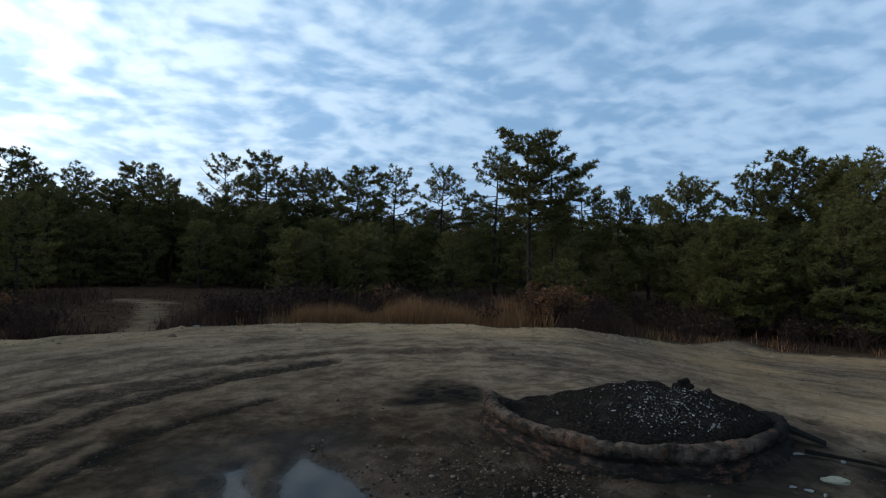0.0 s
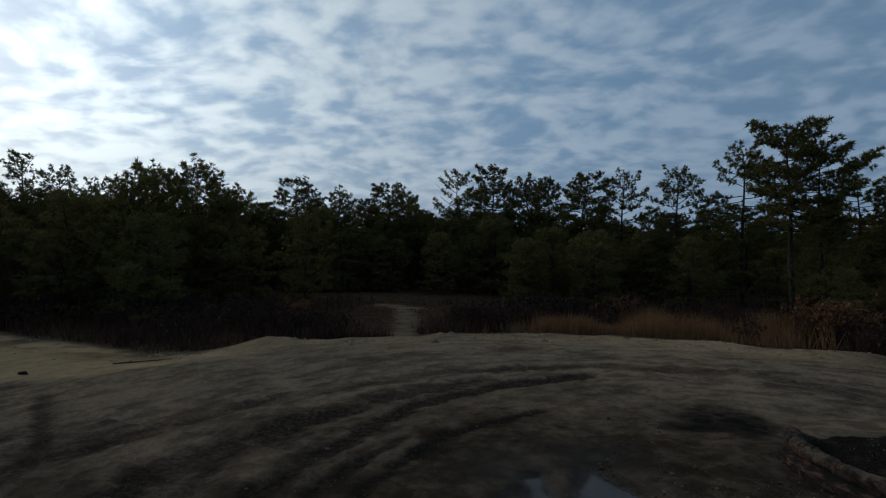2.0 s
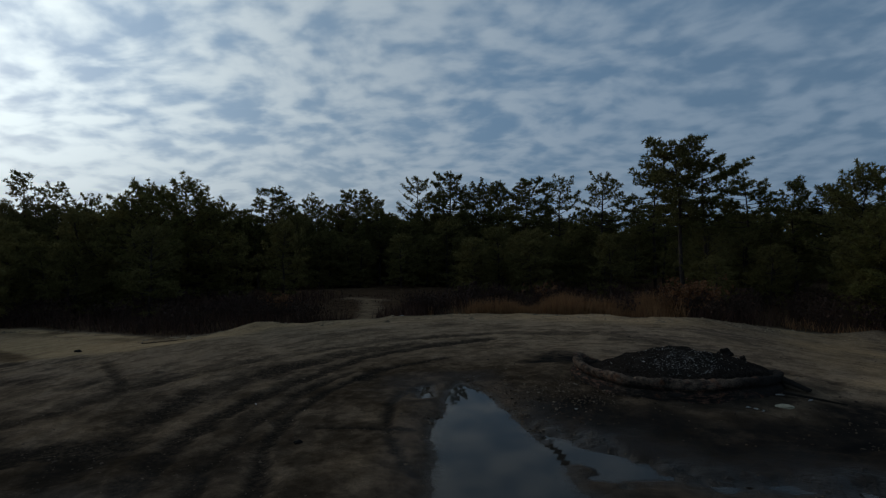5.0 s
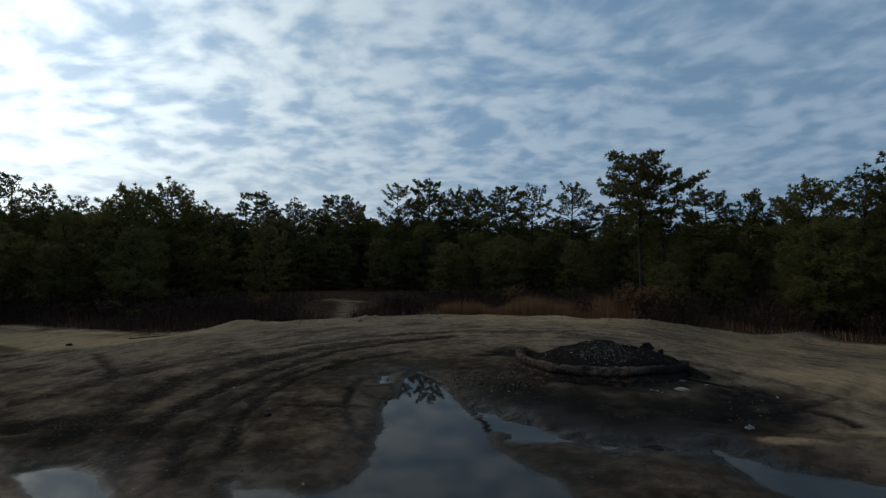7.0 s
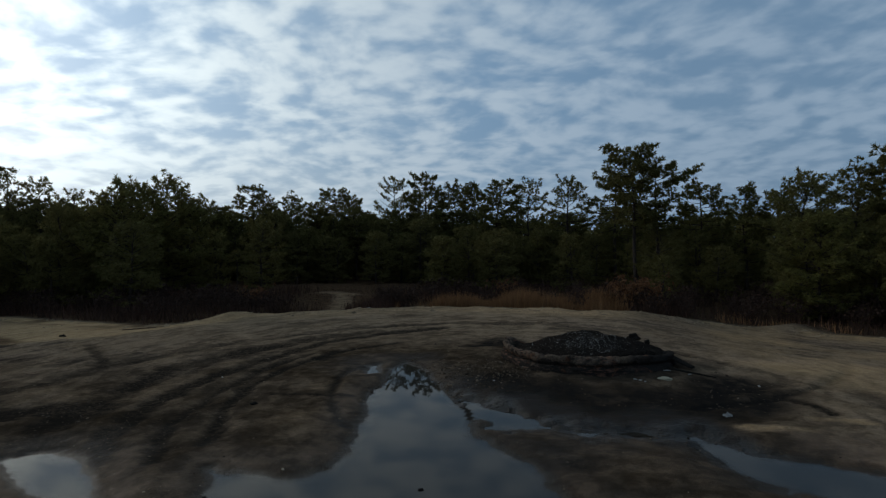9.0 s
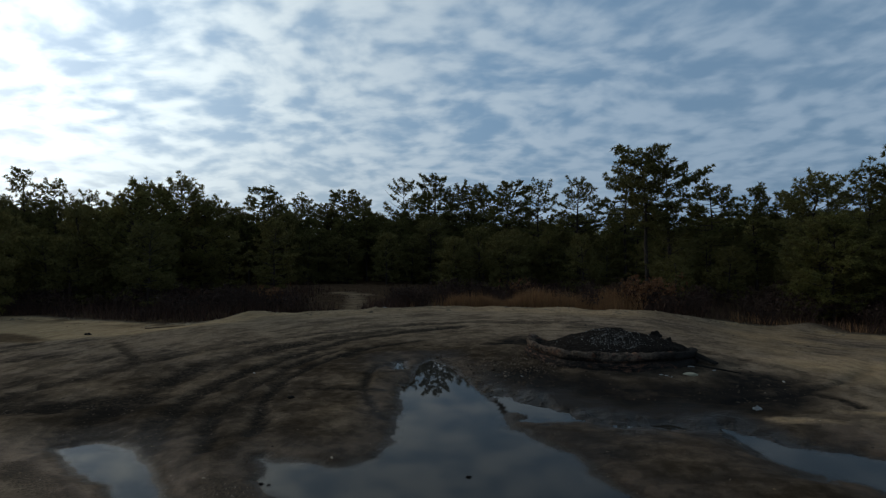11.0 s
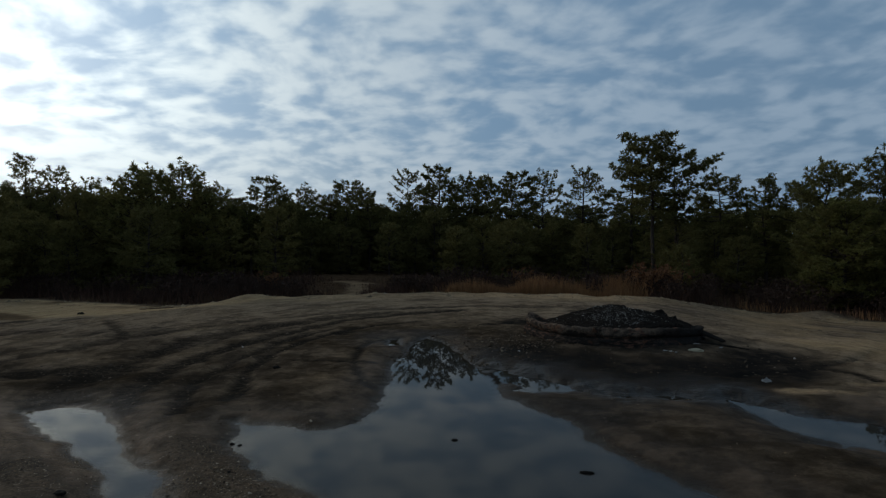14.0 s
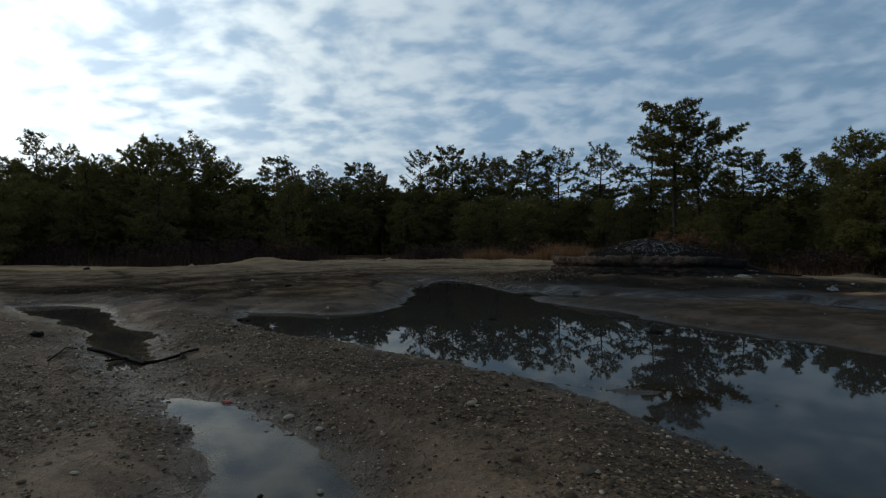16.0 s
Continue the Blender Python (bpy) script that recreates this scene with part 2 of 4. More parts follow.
    n.put(out.inputs["Surface"], mixer.outputs[0])
    return m


def bark_material():
    m, n = material("pine_bark")
    where = n.add("ShaderNodeMapping")
    n.put(where.inputs["Vector"], position(n))
    where.inputs["Scale"].default_value = (1, 1, 0.3)
    g = n.noise(where.outputs[0], 22.0, 5.0, 0.65)
    col = n.mix(n.ramp(g, 0.3, 0.7), rgb(0.018, 0.014, 0.012), rgb(0.075, 0.056, 0.044))
    surface(n, col, 0.9, n.bump(g, 0.9, 0.03), 0.1)
    return m


def ring_material():
    m, n = material("scorched_concrete")
    p = position(n)
    parts = n.add("ShaderNodeSeparateXYZ")
    n.put(parts.inputs[0], p)
    big, small = n.noise(p, 2.2, 4.0, 0.6), n.noise(p, 15.0, 5.0, 0.7)
    where = n.add("ShaderNodeMapping")
    n.put(where.inputs["Vector"], p)
    where.inputs["Scale"].default_value = (0.55, 0.55, 2.6)
    streak = n.noise(where.outputs[0], 9.0, 4.0, 0.6)
    col = n.mix(n.ramp(small, 0.3, 0.7), rgb(0.034, 0.026, 0.020), rgb(0.13, 0.092, 0.066))
    col = n.mix(n.ramp(big, 0.46, 0.62), col, rgb(0.19, 0.095, 0.062))
    col = n.mix(n.ramp(streak, 0.37, 0.55), col, rgb(0.026, 0.022, 0.019))
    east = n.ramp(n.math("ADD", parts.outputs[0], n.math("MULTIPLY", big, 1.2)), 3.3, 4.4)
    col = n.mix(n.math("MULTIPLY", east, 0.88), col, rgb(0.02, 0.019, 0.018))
    # light on the rim's top is put into the colour, as patchy tan
    lit_top = n.ramp(n.math("ADD", parts.outputs[2], n.math("MULTIPLY", n.math("ADD", small, big), 0.16)), 0.50, 0.64)
    col = n.mix(n.math("MULTIPLY", lit_top, n.math("MULTIPLY", n.ramp(n.noise(p, 5.5, 4.0, 0.65), 0.34, 0.60), n.math("SUBTRACT", 0.65, n.math("MULTIPLY", east, 0.62)))), col, rgb(0.23, 0.165, 0.118))
    blot = n.noise(p, 4.2, 5.0, 0.7)
    col = n.mix(n.ramp(blot, 0.50, 0.64, 0.0, 0.85), col, rgb(0.022, 0.018, 0.015))
    col = n.mix(n.ramp(n.noise(p, 3.1, 3.0, 0.6, 1.0), 0.58, 0.68, 0.0, 0.6), col, rgb(0.17, 0.075, 0.04))
    grit = n.noise(p, 55.0, 4.0, 0.7)
    col = n.mix(n.ramp(grit, 0.35, 0.55, 0.6, 0.0), col, rgb(0.025, 0.02, 0.017))
    surface(n, col, 0.95, n.bump(n.math("ADD", small, n.math("ADD", grit, n.math("MULTIPLY", streak, 0.5))), 0.9, 0.03), 0.05)
    return m


def ash_material():
    m, n = material("charcoal_and_ash")
    p = position(n)
    big, small = n.noise(p, 3.0, 4.0, 0.6), n.noise(p, 38.0, 5.0, 0.75)
    col = n.mix(n.ramp(small, 0.35, 0.75), rgb(0.010, 0.008, 0.007), rgb(0.050, 0.041, 0.034))
    col = n.mix(n.ramp(big, 0.52, 0.75, 0.0, 0.6), col, rgb(0.058, 0.048, 0.039))
    surface(n, col, 1.0, n.bump(small, 1.0, 0.05), 0.0)
    return m


M_GROUND, M_WATER = ground_material(), water_material()
M_NEEDLE = needle_material("pine_needles", (0.084, 0.082, 0.029), (0.148, 0.138, 0.048), (0.155, 0.133, 0.054))
M_NEEDLE_FAR = needle_material("far_pine_needles", (0.100, 0.092, 0.034), (0.148, 0.132, 0.048), (0.150, 0.126, 0.050))
# yellower needles, also lightened in colour to stand in for light on bushy pines
M_NEEDLE_LIT = needle_material("lit_pine_needles", (0.110, 0.104, 0.035), (0.190, 0.175, 0.058), (0.182, 0.156, 0.061))
M_BARK, M_RING, M_ASH = bark_material(), ring_material(), ash_material()
M_TWIG = island_material("brown_twigs", (0.026, 0.015, 0.011), (0.064, 0.032, 0.02), 0.9)
M_HEATH = island_material("red_brown_heath", (0.036, 0.018, 0.012), (0.088, 0.042, 0.026), 0.9)
M_MUD = island_material("mud_crumbs", (0.025, 0.019, 0.014), (0.15, 0.108, 0.072), 0.95, None, 0.5, 60.0)
M_CLOD = island_material("sand_clods", (0.12, 0.088, 0.058), (0.36, 0.265, 0.16), 0.95, None, 0.5, 30.0)
M_DRY_LEAF = island_material("dead_oak_leaves", (0.12, 0.05, 0.02), (0.23, 0.10, 0.038), 0.8)
M_STRAW = island_material("dry_grass", (0.17, 0.08, 0.034), (0.33, 0.165, 0.066), 0.85)
M_PEBBLE = island_material("quartz_pebbles", (0.030, 0.021, 0.014), (0.23, 0.155, 0.092), 0.9, (0.42, 0.33, 0.235), 0.4, 90.0, "island", 0.12)
M_STONE = island_material("loose_stones", (0.045, 0.032, 0.021), (0.26, 0.18, 0.11), 0.9, (0.42, 0.34, 0.25), 0.4, 90.0, "object", 0.1)
M_WHITE = island_material("burnt_white_bits", (0.05, 0.048, 0.045), (0.44, 0.43, 0.40), 0.8)
M_LITTER = island_material("pale_litter", (0.22, 0.21, 0.195), (0.36, 0.35, 0.325), 0.6, None, 0.3, 25.0, "object")
M_SLAB = island_material("pale_stone", (0.26, 0.235, 0.165), (0.34, 0.31, 0.22), 0.85, None, 0.5, 18.0, "object")
M_CLINKER = island_material("clinker_and_grit", (0.025, 0.019, 0.014), (0.13, 0.092, 0.062), 0.95, (0.20, 0.16, 0.12), 0.4, 60.0, "island", 0.05)
M_CHAR = island_material("charred_wood", (0.010, 0.009, 0.008), (0.026, 0.022, 0.018), 0.95, None, 0.9, 30.0, "island", 0.03)
M_DARKBIT = island_material("dark_wet_bits", (0.007, 0.006, 0.005), (0.020, 0.016, 0.013), 0.85, None, 0.4, 40.0, "object", 0.08)
M_RED = island_material("faded_red_plastic", (0.30, 0.03, 0.02), (0.36, 0.05, 0.03), 0.5, None, 0.0, 40.0, "object")


# ---- numbers for the lie of the land ----
def lattice(ix, iy, seed):
    h = (ix.astype(np.int64) * 374761393 + iy.astype(np.int64) * 668265263 + seed * 974634777) & 0xFFFFFFFF
    h = ((h ^ (h >> 13)) * 1274126177) & 0xFFFFFFFF
    return ((h ^ (h >> 16)) & 0xFFFF) / 65535.0


def vnoise(x, y, seed=0):
    ix, iy = np.floor(x), np.floor(y)
    fx, fy = x - ix, y - iy
    fx, fy = fx * fx * (3 - 2 * fx), fy * fy * (3 - 2 * fy)
    a, b = lattice(ix, iy, seed), lattice(ix + 1, iy, seed)
    c, d = lattice(ix, iy + 1, seed), lattice(ix + 1, iy + 1, seed)
    return (a * (1 - fx) + b * fx) * (1 - fy) + (c * (1 - fx) + d * fx) * fy - 0.5


def fbm(x, y, seed=0, octaves=4):
    total, gain = 0.0, 1.0
    for k in range(octaves):
        total = total + gain * vnoise(x * 2 ** k, y * 2 ** k, seed + k)
        gain *= 0.5
    return total


def step(v, a, b):
    t = np.clip((v - a) / (b - a), 0, 1)
    return t * t * (3 - 2 * t)


def shore(x, y, poly):
    """Distance to a closed outline: minus inside."""
    best, inside = np.full(np.shape(x), 1e9), np.zeros(np.shape(x), bool)
    for (ax, ay), (bx, by) in zip(poly, poly[1:] + poly[:1]):
        ex, ey = bx - ax, by - ay
        t = np.clip(((x - ax) * ex + (y - ay) * ey) / (ex * ex + ey * ey), 0, 1)
        best = np.minimum(best, np.hypot(x - ax - t * ex, y - ay - t * ey))
        crosses = (ay > y) != (by > y)
        inside ^= crosses & (x < (bx - ax) * (y - ay) / np.where(by == ay, 1e-9, by - ay) + ax)
    return np.where(inside, -best, best)


def along(x, y, line):
    """Distance to an open line."""
    best = np.full(np.shape(x), 1e9)
    for (ax, ay), (bx, by) in zip(line, line[1:]):
        ex, ey = bx - ax, by - ay
        t = np.clip(((x - ax) * ex + (y - ay) * ey) / (ex * ex + ey * ey), 0, 1)
        best = np.minimum(best, np.hypot(x - ax - t * ex, y - ay - t * ey))
    return best


GLADE = [(-7.6, 13.6), (-10.0, 13.6), (-14.6, 23.0), (-9.6, 23.5)]   # low growth where a trail leaves
DRY_BANK = [(-30, 2.0), (-17, 3.6), (-13.6, 5.2), (-12.5, 6.1), (-11.6, 6.9), (-10.7, 7.7), (-10.4, 8.5), (-9.9, 9.6), (-9.7, 11.0), (-9.1, 12.4), (-9.6, 14.0), (-14, 18), (-30, 16)]   # dry tan sand
MAIN_PUDDLE = [(-1.6, 6.2), (-1.05, 5.7), (-0.6, 5.1), (-0.15, 4.5), (0.14, 3.85), (0.5, 3.4), (0.85, 2.95), (0.95, 2.4), (1.1, 1.93), (1.62, 1.5), (2.1, 1.1), (2.45, 0.45), (2.9, -0.05), (3.5, -0.5), (4.2, -1.5), (4.4, -2.6), (3.6, -3.3), (2.8, -3.15), (2.4, -2.65), (2, -2.2), (1.3, -1.8), (0.6, -1.5), (-0.2, -1.3), (-1, -0.85), (-1.5, -0.12), (-0.6, -0.12), (-0.15, 0.35), (-0.4, 1.25), (-0.72, 2.4), (-1.1, 3.35), (-1.4, 4.7), (-1.65, 5.5)]
RUNNEL = [(2.98, 2.52), (3.3, 2.68), (3.85, 2.6), (3.8, 2.48), (3.3, 2.5)]
LONG_PUDDLE = [(4, 2.62), (4.25, 2.5), (4.6, 2.17), (5.07, 2.08), (5.66, 2.06), (6.1, 1.7), (6, 1), (5.28, 0.9), (4.9, 1.07), (4.48, 1.34), (4.14, 1.9)]
SMALL_PUDDLE = [(-2.3, 5.65), (-2.1, 5.85), (-1.78, 5.15), (-1.95, 4.95)]
WINDING_PUDDLE = [(-4.25, -0.56), (-3.9, -0.28), (-3.3, -0.38), (-2.62, -0.80), (-2.1, -1.22), (-1.78, -1.43), (-1.5, -1.5), (-1.24, -1.54), (-1.04, -1.6), (-0.82, -1.86), (-0.6, -2.1), (-0.35, -2.3), (-0.15, -2.52), (-0.25, -2.62), (-0.5, -2.4), (-0.92, -2.2), (-1.27, -1.98), (-1.62, -1.7), (-1.98, -1.50), (-2.6, -1.28), (-3.6, -0.9)]
GRAVEL_PUDDLE = [(0.47, -2.93), (0.53, -2.88), (0.75, -2.9), (1.04, -2.99), (1.3, -3.12), (1.49, -3.26), (1.63, -3.38), (1.72, -3.5), (1.85, -3.9), (1.65, -4), (1.3, -3.58), (1.13, -3.42), (0.94, -3.28), (0.77, -3.15), (0.6, -3.05)]
TONGUE = [(0.35, 3.75), (0.92, 3.4), (1.76, 2.92), (2.85, 2.5), (2.7, 2.2), (1.94, 2.3), (1.3, 2.3), (0.85, 2.75)]
PUDDLES = [MAIN_PUDDLE, RUNNEL, LONG_PUDDLE, SMALL_PUDDLE, WINDING_PUDDLE, GRAVEL_PUDDLE, TONGUE]
BERM = [(-40, 4), (-21, 9.4), (-16.5, 9.4), (-13, 8.9), (-11.3, 9.3), (-10.5, 11.1), (-8.9, 12.2), (-7.4, 13.2), (-6.0, 14.3), (-3.9, 15.4), (-1.8, 15.7), (0.2, 15.6), (2.4, 14.9), (4.8, 15.5), (6.4, 16.2), (7.9, 16.2), (9.6, 15.4), (11.2, 14.8), (15, 13.4), (40, 4)]
RING = [(0.72, 7.35), (0.62, 6.75), (0.93, 6.1), (1.45, 5.45), (2.1, 5.22), (2.85, 5.35), (3.6, 5.85), (4.05, 6.6), (3.75, 7.4), (2.8, 7.95), (1.6, 8.0)]
# wheel tracks: half width, depth of the mark, line
WEST_TRACKS = [
    (0.26, 1, [(-3, -0.5), (-3.35, -0.1), (-4.06, 1.07), (-4.65, 2.68), (-4.72, 3.8), (-4.76, 5.34), (-4.6, 7.7), (-3.7, 9.6), (-2.2, 11)]),
    (0.42, 0.8, [(-4.3, -0.3), (-4.8, 0.3), (-5.19, 1.51), (-5.75, 2.64), (-6.12, 4.06), (-5.97, 5.66), (-5.4, 7.6), (-4.2, 9.8)]),
    (0.15, 1, [(-2.1, 0.4), (-2.3, 0.9), (-2.91, 1.75), (-3.48, 3.13), (-3.74, 4.76), (-3.6, 6.49), (-2.6, 8.2)]),
    (0.16, 0.9, [(-2.2, -0.3), (-2.6, 0.2), (-3.18, 0.91), (-3.49, 1.88), (-3.9, 3), (-4.2, 4.6), (-4.1, 6.2)]),
]
SHORT_TRACKS = [
    (0.09, 1, [(-2.7, 2.75), (-2, 2.95), (-1.36, 3.11)]),
    (0.11, 0.95, [(-0.74, 1.68), (-1.2, 2.2), (-1.71, 3.01), (-2.2, 4.2), (-2.33, 5.06), (-2.2, 5.8)]),
    (0.16, 0.7, [(-10.6, 5.6), (-9.2, 4.7), (-8, 3.95)]),
    (0.5, 0.8, [(-6.6, 0.3), (-5.7, 0.7), (-5, 1.3)]),
]
EAST_TRACKS = [
    (0.14, 1, [(4.2, 3.7), (4.6, 4.05), (5.34, 4.54), (6.41, 5.71), (7.27, 7.13), (7.7, 8.4), (7.6, 10)]),
    (0.3, 0.9, [(4.3, 4.4), (5.15, 5.24), (5.81, 5.79), (6.3, 6.8)]),
    (0.13, 0.9, [(5.6, 4.7), (5.97, 4.34), (6.04, 3.93)]),
    (0.2, 0.6, [(4.1, 8.5), (5.14, 7.55), (5.7, 6.75)]),
    (0.3, 0.55, [(-6.6, -1.5), (-7.4, 1), (-7.7, 4), (-6.9, 7.2), (-5.2, 9.9), (-2.4, 11.9), (1, 12.2)]),
]
TRACKS = WEST_TRACKS + SHORT_TRACKS + EAST_TRACKS


def land(x, y):
    """Height of the ground, and how wet, sooty, sandy, littered and rutted it is."""
    x, y = np.asarray(x, float), np.asarray(y, float)
    wob = (0.14 - 0.09 * step(-y, 1.5, 2.5)) * fbm(x * 2.2, y * 2.2, 5, 4) + 0.05 * fbm(x * 9, y * 9, 15, 2)
    d = np.full(x.shape, 1e9)
    for poly in PUDDLES:
        ragged = 0.1 * fbm(x * 3, y * 3, 16, 3) + 0.02 if poly is PUDDLES[1] else 0.2 * fbm(x * 3, y * 3, 17, 3) + 0.02 if poly is PUDDLES[2] else 0.5 * fbm(x * 2.4, y * 2.4, 20, 3) + 0.07 if poly is TONGUE else -0.03 if poly is WINDING_PUDDLE else 0.0
        d = np.minimum(d, shore(x, y, poly) + ragged)
    d = d + wob
    spit = np.hypot((x - 2.45) / 0.42, (y + 2.13) / 0.12) + 0.5 * fbm(x * 7, y * 7, 18, 2)
    d = np.maximum(d, 0.06 * (1.0 - spit) - 0.042)
    d = np.minimum(d, 0.03 + 0.35 * along(x, y, [(-0.35, -2.48), (0.05, -2.75), (0.45, -3.0)]) + 0.04 * fbm(x * 8, y * 8, 19, 2))
    ring = shore(x, y, RING)
    # beyond the rim of the clearing
    out = shore(x, y, BERM + [(40, -60), (-40, -60)])
    out = out + 0.35 * fbm(x * 0.9, y * 0.9, 31, 3)
    mid = step(x, -13, -9) * (1 - step(x, 3, 7.5))
    base = 0.10 + 0.05 * fbm(x * 0.35, y * 0.35, 8, 3) + 0.10 * (1 - step(np.abs(ring), 0.2, 1.6))
    base = base + mid * 0.14 * step(out, -6.0, -0.3)
    base = base - 0.10 * step(x, 5, 9) * step(y, 5, 11) - 0.36 * step(x, 3.0, 7.5) * step(y, 7, 15)
    base = base + mid * 0.10 * np.exp(-((out + 0.1) / 0.35) ** 2) * (0.6 + 1.3 * vnoise(x * 1.3, y * 1.3, 77))
    base = base + 0.17 * np.exp(-((x + 10.3) / 0.8) ** 2 - ((y - 11.0) / 0.6) ** 2)
    base = base - 0.25 * step(out, 0.15, 2.5) * mid + 0.25 * step(out, 4, 16)
    base = base + 0.22 * np.exp(-((x - 8.9) / 0.8) ** 2 - ((y - 16.3) / 0.5) ** 2)
    # wheel marks sweep round the fire place
    r = np.hypot((x - 0.9) / 1.05, y - 5.2) + 0.5 * fbm(x * 0.25, y * 0.25, 51, 2)
    ang = np.arctan2(y - 5.2, x - 0.9)
    sweep = vnoise(r * 2.2, ang * 2.6 + 40, 61) + 0.5 * vnoise(r * 5.5, ang * 6.0 + 40, 62) + 0.6 * fbm(x * 1.3, y * 1.3, 64, 4)
    zone = step(r, 3.0, 4.2) * (1 - step(out, -1.6, -0.2))
    rut = np.zeros(x.shape)
    for k, (wide, deep, line) in enumerate(TRACKS):
        t = along(x, y, line) + wide * (0.5 * vnoise(x * 3, y * 3, 90 + k) + 0.7 * vnoise(x * 8, y * 8, 190 + k))
        rut = np.maximum(rut, deep * (1 - step(t, 0.25 * wide, 1.25 * wide)) * (1.0 + 0.7 * vnoise(x * 1.2, y * 1.2, 70 + k)))
    near = np.hypot(x, y) < 60
    sweep = sweep + 0.35 * vnoise(r * 12, ang * 14 + 40, 63)
    base = base + near * (zone * 0.026 * sweep - 0.035 * rut * step(base, 0.03, 0.1))
    # gravel banks near the water
    z = np.where(d > 0, np.minimum(base, 0.02 + d * 0.13) * step(d, -0.02, 0.25), 0.0) + np.where(d < 0.1, np.clip(d * 0.075, -0.09, 0.006), 0.006)
    z = z + near * (0.020 * fbm(x * 6, y * 6, 21, 3) * step(d, -0.1, 0.3) + 0.02 * fbm(x * 1.7, y * 1.7, 25, 3) * step(d, 0.0, 0.8) + 0.05 * fbm(x * 3.1, y * 3.1, 27, 4) * step(d, 0.05, 0.6) * (1 - step(ring, 0.3, 2.4)))
    rut = np.maximum(rut, (0.62 - 0.25 * step(y, 6, 9)) * np.clip(-1.9 * sweep - 0.2 + 0.5 * fbm(x * 1.5, y * 1.5, 65, 3), 0, 1) * zone)
    mire = step(y + 0.1 * x, -1.6, -0.2) * (1 - step(d + 0.8 * fbm(x * 0.7, y * 0.7, 66, 3), 0.4, 5.4)) * (1 - step(x, 4.5, 6.5))
    dry = 1 - step(shore(x, y, DRY_BANK) + 0.7 * fbm(x * 0.9, y * 0.9, 59, 4), -0.25, 0.35)
    tan = np.maximum(step(x, 4.6, 6.2) * step(y, 4.5, 6.5), dry)
    rut = np.clip(1.25 * rut, 0, 1) * (1 - 0.75 * tan)
    bar = 1 - step(np.hypot((x - 2.7) / 2.0, (y - 1.4) / 1.5) + 0.4 * fbm(x * 1.5, y * 1.5, 68, 3), 0.6, 1.15)
    mire = np.maximum(mire, 1.1 * bar)
    mire = np.clip(mire * (1.0 + 0.9 * fbm(x * 1.8, y * 1.8, 67, 4)), 0, 1)
    wet = 1 - step(d, 0.05, 1.1 + 0.9 * fbm(x * 1.1, y * 1.1, 35, 3))
    soot = (1 - step(ring, 0.0, 1.0 + 1.0 * fbm(x * 1.2, y * 1.2, 38, 3))) * (0.35 + 0.5 * step(x, 1.4, 2.8))
    soot = np.maximum(soot, 1 - step(np.hypot((x - 0.0) / 0.95, (y - 8.6) / 1.15) + 0.5 * fbm(x * 2, y * 2, 45, 3), 0.45, 1.0))
    soot = np.maximum(soot, 0.55 * (1 - step(along(x, y, [(-3.1, 5.9), (-2.3, 6.3), (-1.3, 6.7)]) + 0.8 * fbm(x * 1.9, y * 1.9, 46, 3), 0.1, 0.55)))
    tail = along(x, y, [(0.8, 4.4), (2.0, 4.0), (3.4, 3.7), (4.7, 4.3), (5.0, 5.2)]) + 0.5 * fbm(x * 1.4, y * 1.4, 47, 3)
    soot = np.maximum(soot, 0.95 * (1 - step(tail, 0.45, 1.35)))
    sand = step(x, 4.3, 6.5) * step(y, 3.0, 6.5) * (0.30 + 0.9 * fbm(x * 0.8, y * 0.8, 55, 3))
    sand = np.maximum(sand, dry * (0.9 + 0.5 * fbm(x * 0.6, y * 0.6, 56, 3)))
    sand = np.maximum(sand, (0.45 - 0.32 * step(x, 2.0, 6.0)) * step(out, -2.4, -0.4) + 0.3 * fbm(x * 0.5, y * 0.5, 57, 3))
    sand = np.maximum(sand, 0.04 + 0.2 * zone * sweep)
    sand = np.maximum(sand, 0.13 * step(y, 5, 8) * (1 - step(x, 0.0, 2.0)))
    sand = np.maximum(sand, 0.75 * step(x, 8.2, 9.5) * step(out, -1.3, -0.7) * (1.0 + 0.8 * fbm(x * 2, y * 2, 161, 3)))
    rut = np.maximum(rut, 0.28 * step(x, 2, 4) * step(y, 8.5, 10))
    heap = 1 - step(np.hypot((x - 5.1) / 0.55, (y - 2.98) / 0.2) + 0.5 * fbm(x * 3, y * 3, 58, 3), 0.5, 1.0)
    heap = np.maximum(heap, 1 - step(np.hypot((x - 6.1) / 0.5, (y - 3.55) / 0.22) + 0.5 * fbm(x * 3, y * 3, 159, 3), 0.5, 1.0))
    seep = along(x, y, [(0.5, 4.1), (1.8, 3.3), (3.0, 2.75), (4.2, 2.75)]) + 0.6 * fbm(x * 2.2, y * 2.2, 48, 3)
    soot = np.maximum(soot, 0.9 * (1 - step(seep, 0.15, 0.6)))
    wet, soot, mire = wet * (1 - 0.85 * heap), soot * (1 - 0.9 * heap), mire * (1 - 0.9 * heap)
    sand = np.maximum(sand, 0.5 * heap * (1 + 1.2 * fbm(x * 5, y * 5, 160, 3)))
    trail = along(x, y, [(-7.9, 14.2), (-8.9, 15.9), (-10.3, 19.2), (-11.8, 21.6)])
    opening = np.maximum(1 - step(trail + 0.3 * fbm(x * 1.5, y * 1.5, 34, 2), 0.15, 0.75), 1 - step(np.hypot((x + 12.1) / 1.5, (y - 21.9) / 0.6) + 0.35 * fbm(x, y, 33, 2), 0.6, 1.2))
